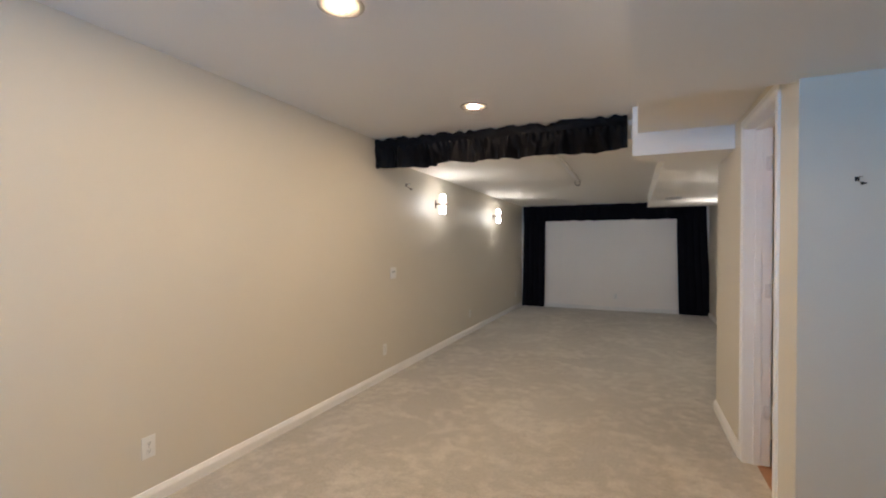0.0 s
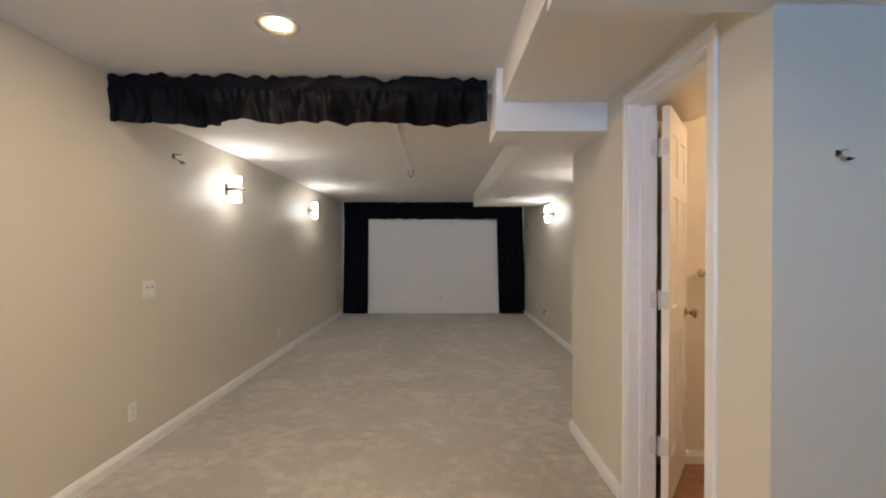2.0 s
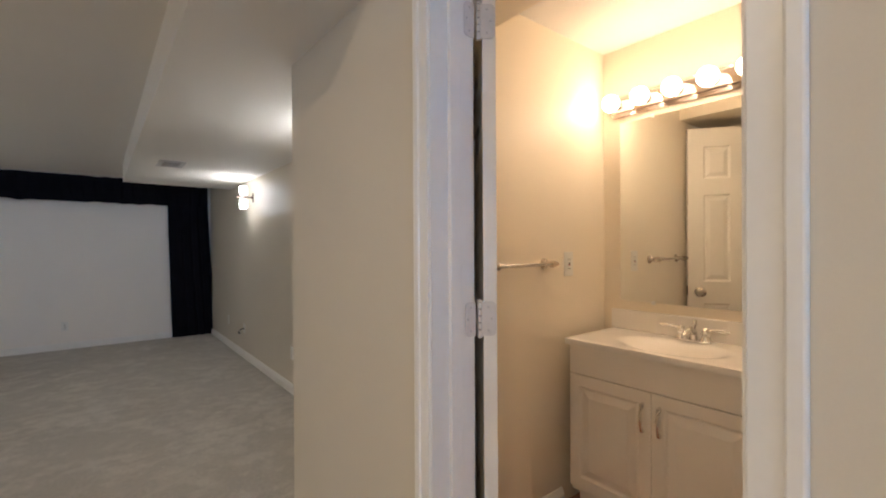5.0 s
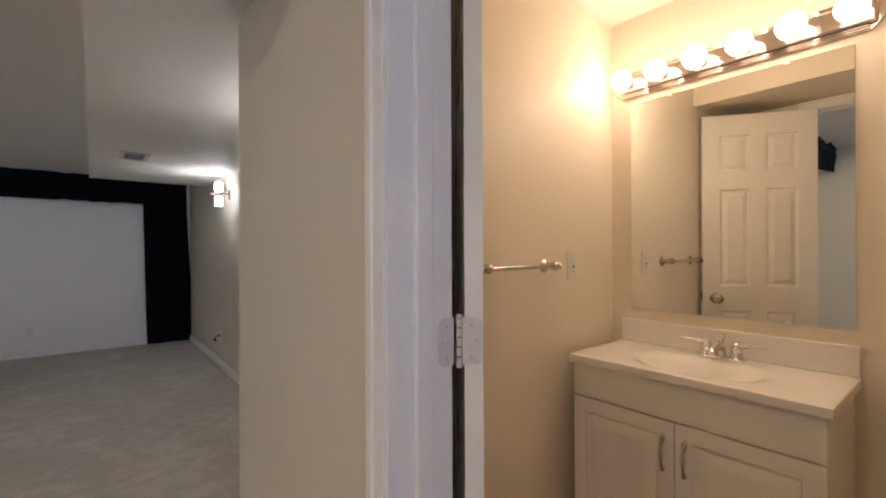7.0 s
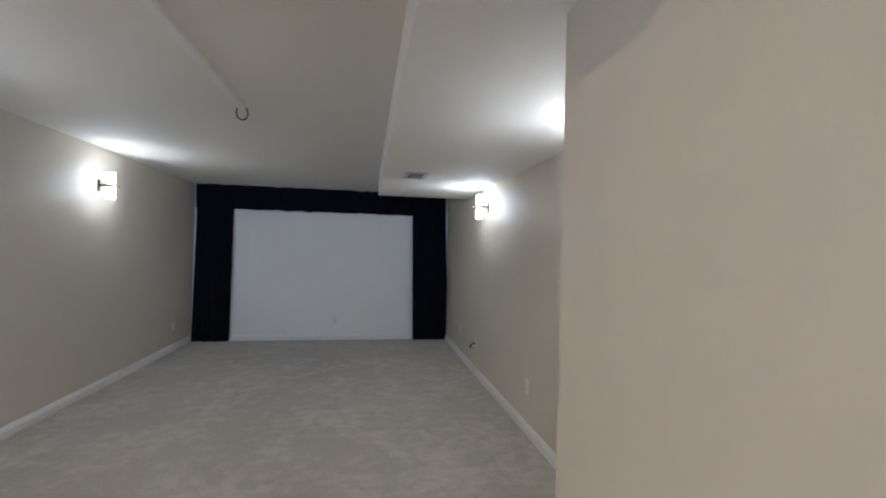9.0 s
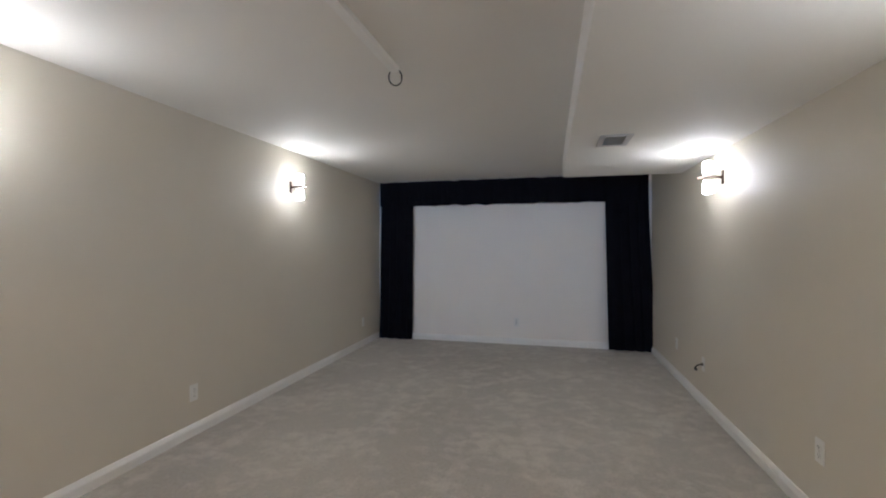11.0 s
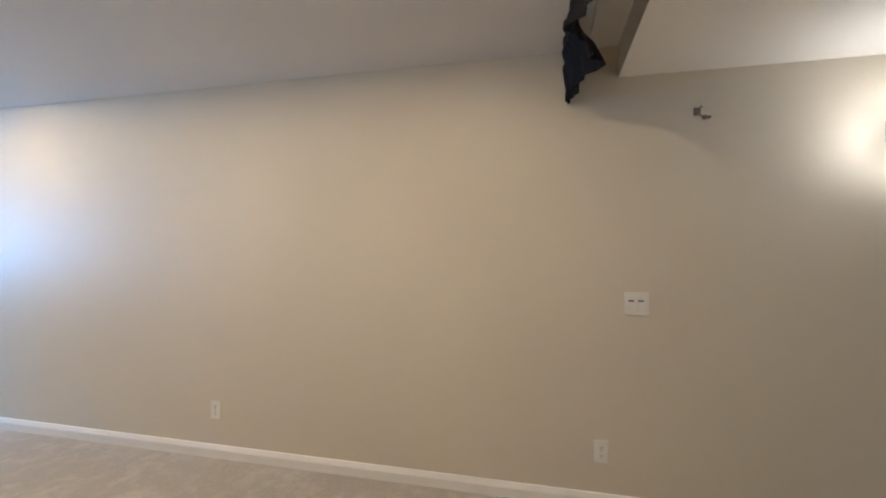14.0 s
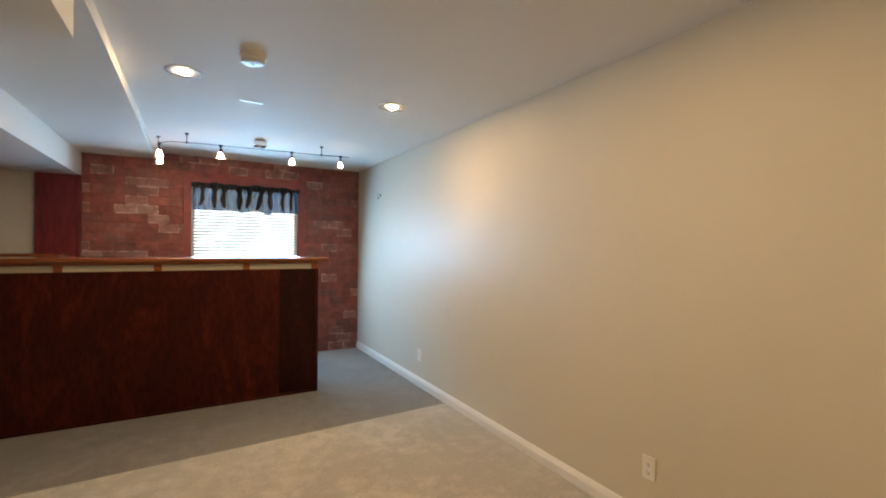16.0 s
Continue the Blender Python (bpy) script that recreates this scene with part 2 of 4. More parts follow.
BRONZE = surface("bronze_light_bar", (0.7, 0.61, 0.54), 0.14, 0.05, 10.0, 100.0, 0.0, metal=1.0)
GREY_METAL = surface("dull_grey_metal", (0.2, 0.17, 0.15), 0.45, 0.1, 20.0, 100.0, 0.0, metal=0.5)
BLACK_METAL = surface("black_metal", (0.02, 0.02, 0.02), 0.4, 0.2, 20.0, 100.0, 0.0, metal=0.6)
MARBLE = surface("cultured_marble", (0.88, 0.85, 0.8), 0.15, 0.012, 2.0, 40.0, 0.0)
CABINET = surface("white_thermofoil", (0.88, 0.84, 0.77), 0.35, 0.02, 5.0, 120.0, 0.03, 0.0004)
TILE = surface("brown_floor_tile", (0.34, 0.165, 0.085), 0.35, 0.25, 9.0, 60.0, 0.15, 0.001)
GROUT = surface("pale_grout", (0.55, 0.46, 0.36), 0.9, 0.1, 20.0, 200.0, 0.3, 0.002)
BLIND = surface("white_blind_slat", (0.75, 0.77, 0.8), 0.45, 0.03, 10.0, 100.0, 0.0)
CABLE = surface("black_cable", (0.02, 0.02, 0.02), 0.5, 0.1, 40.0, 200.0, 0.0)

MIRROR, _n, _l, _b = material("mirror_glass", 0.0, 1.0)
_b.inputs["Base Color"].default_value = (0.86, 0.88, 0.86, 1)
GLASS, _n, _l, _b = material("window_glass", 0.0)
_b.inputs["Transmission Weight"].default_value = 1.0
_b.inputs["IOR"].default_value = 1.45

WARM, WHITE_LIGHT, GLOBE_LIGHT = (1.0, 0.76, 0.50), (1.0, 0.96, 0.92), (1.0, 0.71, 0.46)
LENS = glow("downlight_lens", WARM, LENS_POWER)
GLOBE = glow("frosted_globe", GLOBE_LIGHT, GLOBE_POWER)
# same globe glass at a tenth of the glow, for the wall side
GLOBE_DIM_REAR = glow("frosted_globe_dimmed_rear", GLOBE_LIGHT, 0.1 * GLOBE_POWER)
SHADE = glow("frosted_sconce_glass", WHITE_LIGHT, SCONCE_POWER)
# same shade glass with its glow cut to 5 %, for the wall side
SHADE_BACK = glow("frosted_sconce_glass_dimmed_rear", WHITE_LIGHT, 0.05 * SCONCE_POWER)
SPOT_GLASS, _n, _l, _b = material("spot_glass", 0.18)
_b.inputs["Transmission Weight"].default_value = 0.85
_b.inputs["Base Color"].default_value = (0.95, 0.88, 0.85, 1)
_b.inputs["IOR"].default_value = 1.3
SPOT = glow("halogen_lens", (1.0, 0.86, 0.68), TRACK_POWER)
DAYLIGHT = glow("bright_outdoors", (0.55, 0.78, 1.0), 2.6)
LAMP_END = glow("sconce_lamp", WHITE_LIGHT, SCONCE_END_POWER)


# ---- building helpers ----
def mesh_of(name, bm, mats, smooth=False):
    me = bpy.data.meshes.new(name)
    bmesh.ops.recalc_face_normals(bm, faces=bm.faces)
    bm.to_mesh(me)
    bm.free()
    for m in (mats if isinstance(mats, (list, tuple)) else (mats,)):
        me.materials.append(m)
    if smooth:
        me.polygons.foreach_set("use_smooth", [True] * len(me.polygons))
        me.set_sharp_from_angle(angle=radians(40))
    return me


def part(name, bm, mat, parent, label="", smooth=False):
    ob = new(name, mesh_of(name, bm, mat, smooth))
    ob.parent = parent
    return tagged(ob, label)


def thing(name, label, category, group="", kind="", at=(0, 0, 0), turn=0):
    ob = new(name)
    ob.empty_display_size = 0.1
    ob.matrix_basis = pose(*at, 0, 0, turn)
    return tagged(ob, label, category, group, kind)


def setting(name, bm, mat, label, category="wall", smooth=False):
    return tagged(new(name, mesh_of(name, bm, mat, smooth)), label, category, kind="structure")


def block(x0, x1, y0, y1, z0, z1, bevel=0.0, bm=None, segments=2):
    """A box between two corners, its edges rounded by bevel."""
    out = bmesh.new()
    bmesh.ops.create_cube(out, size=1)
    for v in out.verts:
        v.co = Vector((x0 + (v.co.x + 0.5) * (x1 - x0), y0 + (v.co.y + 0.5) * (y1 - y0), z0 + (v.co.z + 0.5) * (z1 - z0)))
    if bevel:
        bmesh.ops.bevel(out, geom=list(out.edges), offset=bevel, segments=segments, affect="EDGES", profile=0.5)
    return merged(bm, out)


def merged(bm, out):
    if bm is None:
        return out
    me = bpy.data.meshes.new("tmp")
    out.to_mesh(me)
    out.free()
    bm.from_mesh(me)
    bpy.data.meshes.remove(me)
    return bm


def turned(profile, axis="z", at=(0, 0, 0), steps=28, bm=None):
    """A body turned from (radius, height) pairs round an axis."""
    out = bmesh.new()
    rings = []
    for r, h in profile:
        ring = []
        for i in range(steps):
            a = 2 * math.pi * i / steps
            p = (r * math.cos(a), r * math.sin(a), h)
            p = {"z": p, "x": (p[2], p[0], p[1]), "y": (p[0], p[2], p[1])}[axis]
            ring.append(out.verts.new(Vector(p) + Vector(at)))
        rings.append(ring)
    for a, b in zip(rings, rings[1:]):
        for i in range(steps):
            j = (i + 1) % steps
            out.faces.new((a[i], a[j], b[j], b[i]))
    out.faces.new(rings[0])
    out.faces.new(rings[-1])
    return merged(bm, out)


def tube(points, radius, sides=10, bm=None, closed=False):
    """A round bar that follows points; radius a number or one for each point."""
    out = bmesh.new()
    pts = [Vector(p) for p in points]
    rings = []
    up = Vector((0.31, 0.17, 0.93)).normalized()
    for i, p in enumerate(pts):
        d = (pts[min(i + 1, len(pts) - 1)] - pts[max(i - 1, 0)]).normalized()
        u = d.cross(up).normalized()
        w = d.cross(u).normalized()
        r = radius[i] if isinstance(radius, (list, tuple)) else radius
        rings.append([out.verts.new(p + r * (math.cos(a) * u + math.sin(a) * w)) for a in (2 * math.pi * k / sides for k in range(sides))])
    for a, b in zip(rings, rings[1:]):
        for i in range(sides):
            j = (i + 1) % sides
            out.faces.new((a[i], a[j], b[j], b[i]))
    out.faces.new(rings[0])
    out.faces.new(rings[-1])
    return merged(bm, out)


def cloth(width, height, fold, depth, seed, ragged=0.01, thick=0.004, nx=None, nz=14):
    """Hanging cloth in the local x-z plane, from z = 0 down, with folds that wander."""
    bm = bmesh.new()
    nx = nx or max(24, int(width / fold * 10))
    grid = []
    for j in range(nz + 1):
        v = j / nz
        row = []
        for i in range(nx + 1):
            u = i / nx
            x = u * width
            wander = noise.noise(Vector((x * 2.3, v * 0.7, seed))) * 2.2
            ph = 2 * math.pi * (x / fold) + wander + 1.1 * noise.noise(Vector((x * 5.0, v * 1.8, seed + 9)))
            amp = depth * (0.35 + 0.65 * v) * (0.6 + 0.7 * abs(noise.noise(Vector((x * 1.7, 3.0, seed)))))
            y = amp * (math.sin(ph) + 0.35 * math.sin(2.3 * ph + 1.0)) + 0.4 * depth * noise.noise(Vector((x * 6, v * 3, seed + 4)))
            z = -height * v + (ragged * noise.noise(Vector((x * 7.0, 8.0, seed))) * (1 if v > 0.5 else -1) * abs(v - 0.5) * 2)
            xs = x + 0.25 * depth * math.cos(ph) * v
            row.append(bm.verts.new((xs, y, z)))
        grid.append(row)
    for j in range(nz):
        for i in range(nx):
            bm.faces.new((grid[j][i], grid[j][i + 1], grid[j + 1][i + 1], grid[j + 1][i]))
    bmesh.ops.recalc_face_normals(bm, faces=bm.faces)
    bmesh.ops.solidify(bm, geom=list(bm.faces), thickness=thick)
    return bm


# ---- floors ----
def carpet_edge(x):
    return -0.38 + 0.036 * x


bm = bmesh.new()
bot = [bm.verts.new((x, y, -0.12)) for x, y in ((0, carpet_edge(0)), (BATH_W1, carpet_edge(BATH_W1)), (5.2, carpet_edge(5.2)), (5.2, BATH_S0 + 0.06), (2.985, BATH_S0 + 0.06), (2.985, 4.2), (EAST, 4.2), (EAST, NORTH), (0, NORTH))]
face = bm.faces.new(bot)
ext = bmesh.ops.extrude_face_region(bm, geom=[face])
bmesh.ops.translate(bm, verts=[v for v in ext["geom"] if isinstance(v, bmesh.types.BMVert)], vec=(0, 0, 0.12))
setting("floor", bm, CARPET, "beige mottled cut-pile carpet over the whole room", "floor")
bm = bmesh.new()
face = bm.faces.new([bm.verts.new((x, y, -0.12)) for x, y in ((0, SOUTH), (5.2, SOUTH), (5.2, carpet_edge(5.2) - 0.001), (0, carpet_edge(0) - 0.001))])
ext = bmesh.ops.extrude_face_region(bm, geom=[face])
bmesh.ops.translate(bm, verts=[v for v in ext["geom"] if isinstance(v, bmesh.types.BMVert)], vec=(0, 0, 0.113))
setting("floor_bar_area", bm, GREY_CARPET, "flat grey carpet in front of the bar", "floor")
bath_floor = setting("floor_bathroom", block(2.985, MIRROR_X, BATH_S1, TOWEL_Y, -0.12, -0.003), GROUT, "pale grout bed of the bathroom floor", "floor")

# ---- walls ----
setting("wall_west", block(-0.15, 0, SOUTH - 0.15, NORTH + 0.15, -0.1, CEIL + 0.1), WALL, "long beige painted wall with a slight sheen")
bm = block(0, 0.28, NORTH, NORTH + 0.15, -0.1, CEIL)
block(0.28, 3.32, NORTH, NORTH + 0.15, -0.1, CEIL, bm=bm)
block(3.32, EAST + 0.12, NORTH, NORTH + 0.15, -0.1, CEIL, bm=bm)
setting("wall_north", bm, SCREEN_WALL, "pale painted projection wall framed by black curtains")
setting("wall_east", block(EAST, EAST + 0.12, 4.27, NORTH, -0.1, CEIL), WALL, "beige painted side wall of the home theater")
setting("wall_theater_return", block(BATH_W0, EAST + 0.12, 4.15, 4.27, -0.1, CEIL), WALL, "short beige wall behind the bathroom")
bm = block(BATH_W0, BATH_W1, DOOR1 + 0.018, 4.15, -0.1, CEIL)
block(BATH_W0, BATH_W1, BATH_S0, DOOR0 - 0.018, -0.1, CEIL, bm=bm)
block(BATH_W0, BATH_W1, DOOR0 - 0.018, DOOR1 + 0.018, DOOR_H + 0.018, CEIL, bm=bm)
setting("wall_bathroom_door", bm, WALL, "beige painted wall with the bathroom doorway")
setting("wall_facing_bar", block(BATH_W1, 5.2, BATH_S0, BATH_S1, -0.1, CEIL), WALL, "beige wall washed by bluish window light")
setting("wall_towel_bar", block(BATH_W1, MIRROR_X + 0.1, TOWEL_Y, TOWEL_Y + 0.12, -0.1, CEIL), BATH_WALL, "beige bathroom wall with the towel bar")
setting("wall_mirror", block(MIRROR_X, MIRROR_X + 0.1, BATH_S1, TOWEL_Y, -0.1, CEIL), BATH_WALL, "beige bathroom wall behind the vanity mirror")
setting("wall_east_bar", block(5.2, 5.3, SOUTH, BATH_S1, -0.1, CEIL), WALL, "plain beige end wall beside the bar")

# brick wall with the window opening
WX0, WX1, WZ0, WZ1 = 0.785, 1.957, 1.02, 2.05
BRICK_X1 = 2.925
south = bmesh.new()
for x0, x1, z0, z1 in ((-0.0, WX0, -0.1, CEIL), (WX1, BRICK_X1, -0.1, CEIL), (WX0, WX1, -0.1, WZ0), (WX0, WX1, WZ1, CEIL)):
    block(x0, x1, SOUTH - 0.15, SOUTH - 0.012, z0, z1, bm=south)
wall_south = setting("wall_south", south, MORTAR, "red painted faux brick wall around the window")
setting("wall_south_plain", block(3.27, 5.3, SOUTH - 0.15, SOUTH, -0.1, CEIL), WALL, "plain beige wall behind the bar")
panel = thing("wood_pilaster", "dark maroon painted wood pilaster beside the brick wall", "panel", kind="structure")
part("pilaster_board", block(BRICK_X1, 3.27, SOUTH - 0.1, SOUTH + 0.04, -0.006, 2.05, 0.004), MAROON, panel)
part("pilaster_edge", block(BRICK_X1 + 0.0, BRICK_X1 + 0.03, SOUTH + 0.04, SOUTH + 0.052, -0.006, 2.045, 0.003), MAROON, panel)

# ---- ceilings ----
setting("ceiling", block(-0.1, 2.318, SOUTH - 0.1, 3.96, CEIL, CEIL + 0.12), CEILING, "smooth off-white ceiling with recessed lights", "ceiling")
setting("ceiling_theater", block(-0.1, 2.505, 3.96, NORTH + 0.1, THEATER_CEIL, CEIL + 0.12), CEILING, "lower ceiling of the home theater", "ceiling")
setting("ceiling_soffit_theater", block(2.505, EAST + 0.1, 3.96, 8.47, SOFFIT, CEIL + 0.12), CEILING, "boxed duct soffit along the theater ceiling", "ceiling")
setting("ceiling_theater_end", block(2.505, EAST + 0.1, 8.47, NORTH + 0.1, THEATER_CEIL, CEIL + 0.12), CEILING, "ceiling beyond the end of the soffit", "ceiling")
setting("ceiling_soffit_block", block(2.275, BATH_W1 - 0.02, 3.616, 3.96, SOFFIT, CEIL + 0.12), CEILING, "white boxed soffit drop next to the doorway", "ceiling")
setting("ceiling_soffit_door", block(2.31, BATH_W1 - 0.02, 2.42, 3.616, 2.163, CEIL + 0.12), CEILING, "soffit above the bathroom doorway", "ceiling")
setting("ceiling_soffit_low", block(2.275, 5.3, 1.045, 2.42, 2.035, CEIL + 0.12), CEILING, "low boxed soffit across the passage", "ceiling")
setting("ceiling_soffit_bar", block(2.295, 2.935, SOUTH - 0.1, 1.045, 2.287, CEIL + 0.12), CEILING, "shallow soffit step above the bar", "ceiling")
setting("ceiling_soffit_side", block(2.935, 5.3, SOUTH - 0.1, 1.045, 2.05, CEIL + 0.12), CEILING, "deep soffit along the bar side", "ceiling")
setting("ceiling_bathroom", block(3.50, MIRROR_X + 0.1, BATH_S0 + 0.05, TOWEL_Y + 0.1, 2.294, CEIL + 0.12), CEILING, "bathroom ceiling", "ceiling")
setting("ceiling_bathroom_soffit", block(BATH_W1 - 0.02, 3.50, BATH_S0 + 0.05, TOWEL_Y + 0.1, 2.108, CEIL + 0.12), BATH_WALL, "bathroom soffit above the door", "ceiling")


# ---- baseboards ----
def baseboard(name, x0, y0, x1, y1, side, label="white painted baseboard"):
    """From one floor point to another; side: the way it stands out from the wall."""
    bm = bmesh.new()
    d = Vector(side)
    prof = ((0, -0.006), (0.018, -0.006), (0.018, 0.05), (0.0155, 0.057), (0.006, 0.077), (0, 0.08))
    rings = []
    for p in (Vector((x0, y0, 0)), Vector((x1, y1, 0))):
        rings.append([bm.verts.new(p + d.to_3d() * o + Vector((0, 0, z))) for o, z in prof])
    n = len(prof)
    for i in range(n):
        bm.faces.new((rings[0][i], rings[0][(i + 1) % n], rings[1][(i + 1) % n], rings[1][i]))
    bm.faces.new(rings[0])
    bm.faces.new(rings[1])
    return setting(name, bm, TRIM, label, "baseboard")


baseboard("baseboard", 0, SOUTH, 0, NORTH, (1, 0), "white painted baseboard along the long wall")
baseboard("baseboard", 0.014, NORTH, EAST - 0.014, NORTH, (0, -1), "white painted baseboard under the screen wall")
baseboard("baseboard", EAST, 4.27, EAST, NORTH, (-1, 0))
baseboard("baseboard", BATH_W0, DOOR1 + 0.062, BATH_W0, 4.284, (-1, 0))
baseboard("baseboard", BATH_W0, BATH_S0 - 0.014, BATH_W0, DOOR0 - 0.067, (-1, 0))
baseboard("baseboard", BATH_W0, 4.27, EAST - 0.014, 4.27, (0, 1))
baseboard("baseboard", BATH_W0, BATH_S0, 5.2, BATH_S0, (0, -1))
baseboard("baseboard", BATH_W1, TOWEL_Y, 4.06, TOWEL_Y, (0, -1), "white baseboard along the bathroom wall")
baseboard("baseboard", BATH_W1, DOOR1 + 0.08, BATH_W1, TOWEL_Y - 0.014, (1, 0), "white baseboard behind the bathroom door")

# ---- bathroom doorway and door ----
frame_ob = thing("door_frame", "white painted door casing and jamb of the bathroom", "door frame", kind="structure")
J0, J1 = BATH_W0, BATH_W1
part("jamb", block(J0 - 0.001, J1 + 0.001, DOOR1, DOOR1 + 0.018, 0, DOOR_H), TRIM, frame_ob)
part("jamb", block(J0 - 0.001, J1 + 0.001, DOOR0 - 0.018, DOOR0, 0, DOOR_H), TRIM, frame_ob)
part("head_jamb", block(J0 - 0.001, J1 + 0.001, DOOR0 - 0.018, DOOR1 + 0.018, DOOR_H, DOOR_H + 0.018), TRIM, frame_ob)
part("door_stop", block(2.965, 3.0, DOOR1 - 0.011, DOOR1, 0, DOOR_H - 0.011, 0.002), TRIM, frame_ob)
part("door_stop", block(2.965, 3.0, DOOR0, DOOR0 + 0.011, 0, DOOR_H - 0.011, 0.002), TRIM, frame_ob)
part("head_stop", block(2.965, 3.0, DOOR0, DOOR1, DOOR_H - 0.011, DOOR_H, 0.002), TRIM, frame_ob)


def casing(x0, sgn):
    """Moulded casing round the opening on one face of the wall."""
    for y0, y1, inner in ((DOOR1 + 0.005, DOOR1 + 0.06, -1), (DOOR0 - 0.065, DOOR0 - 0.005, 1)):
        bm = block(min(x0, x0 + sgn * 0.011), max(x0, x0 + sgn * 0.011), y0 + (0.003 if inner > 0 else 0), y1 - (0.003 if inner < 0 else 0), 0.001, DOOR_H + 0.005, 0.002)
        yo0, yo1 = (y1 - 0.022, y1) if inner < 0 else (y0, y0 + 0.022)
        block(min(x0, x0 + sgn * 0.016), max(x0, x0 + sgn * 0.016), yo0, yo1, 0, DOOR_H + 0.0395, 0.004, bm=bm)
        part("side_casing", bm, TRIM, frame_ob)
    bm = block(min(x0, x0 + sgn * 0.0112), max(x0, x0 + sgn * 0.0112), DOOR0 - 0.062, DOOR1 + 0.057, DOOR_H + 0.0052, DOOR_H + 0.059, 0.002)
    block(min(x0, x0 + sgn * 0.016), max(x0, x0 + sgn * 0.016), DOOR0 - 0.065, DOOR1 + 0.06, DOOR_H + 0.04, DOOR_H + 0.062, 0.004, bm=bm)
    part("head_casing", bm, TRIM, frame_ob)


casing(BATH_W0 + 0.004, -1)
casing(BATH_W1 - 0.004, 1)

def hinge_plate(at, y_in, y_out, half, thick, r=0.012):
    """A thin plate in the y-z plane with rounded corners on its outer side."""
    bm = bmesh.new()
    s_y = 1 if y_out > y_in else -1
    pts = [(y_in, -half)]
    for c_z, a0 in ((-half + r, -90), (half - r, 0)):
        for k in range(6):
            a = radians(a0 + 18 * k)
            pts.append((y_out - s_y * r + s_y * r * math.cos(a), c_z + r * math.sin(a)))
    pts.append((y_in, half))
    f = bm.faces.new([bm.verts.new((at[0] - thick / 2, at[1] + y, at[2] + z)) for y, z in pts])
    e = bmesh.ops.extrude_face_region(bm, geom=[f])
    bmesh.ops.translate(bm, verts=[v for v in e["geom"] if isinstance(v, bmesh.types.BMVert)], vec=(thick, 0, 0))
    return bm


def nested(a0, a1, b0, b1, profile, place, bm):
    """A moulded panel: rectangles set one within another, each (inset, depth), closed by a flat centre."""
    rings = []
    for o, d in profile:
        rings.append([bm.verts.new(place(a, b, d)) for a, b in ((a0 + o, b0 + o), (a1 - o, b0 + o), (a1 - o, b1 - o), (a0 + o, b1 - o))])
    for p, q in zip(rings, rings[1:]):
        for i in range(4):
            bm.faces.new((p[i], p[(i + 1) % 4], q[(i + 1) % 4], q[i]))
    bm.faces.new(rings[-1])
    return bm


# the leaf, in its own frame: x along the leaf from the hinge, y = 0 the side seen from the passage
LEAF_W, LEAF_H, LEAF_T = 0.595, 2.028, 0.035
door = thing("door", "white six-panel door standing wide open into the bathroom", "door", at=(3.064, 3.318, 0.018), turn=53.3)
inset = 0.010
bm = bmesh.new()
x_lines = [0.0, 0.095, 0.255, 0.34, 0.5, LEAF_W]
z_lines = [0.0, 0.235, 0.85, 1.0, 1.58, 1.69, 1.905, LEAF_H]
for i in range(5):
    for j in range(7):
        if i in (1, 3) and j in (1, 3, 5):
            continue
        block(x_lines[i], x_lines[i + 1], -inset - LEAF_T, -inset, z_lines[j], z_lines[j + 1], bm=bm)
bmesh.ops.remove_doubles(bm, verts=bm.verts, dist=0.0005)
part("leaf", bm, DOOR_PAINT, door, "white painted stiles and rails")
for i in (1, 3):
    for j in (1, 3, 5):
        x0, x1, z0, z1 = x_lines[i], x_lines[i + 1], z_lines[j], z_lines[j + 1]
        pb = bmesh.new()
        for face_y, inward in ((-inset, -1), (-inset - LEAF_T, 1)):
            nested(x0, x1, z0, z1, ((0.0, 0.0), (0.005, 0.007), (0.012, 0.009), (0.016, 0.009), (0.038, 0.0025), (0.041, 0.002)), lambda a, b, d, fy=face_y, i_w=inward: (a, fy + i_w * d, b), pb)
        part("raised_panel", pb, DOOR_PAINT, door)
for y, s in ((-inset, 1), (-inset - LEAF_T, -1)):
    kb = turned([(0.0325, 0.0), (0.0325, s * 0.005), (0.022, s * 0.009), (0.012, s * 0.013), (0.012, s * 0.032), (0.024, s * 0.04), (0.029, s * 0.05), (0.026, s * 0.06), (0.014, s * 0.066), (0.001, s * 0.067)], "y", (LEAF_W - 0.068, y, 0.927))
    part("door_knob", kb, NICKEL, door, "satin nickel round knob", True)
part("latch_plate", block(LEAF_W - 0.001, LEAF_W + 0.0015, -inset - LEAF_T + 0.005, -inset - 0.005, 0.905, 0.965, 0.0006), NICKEL, door)
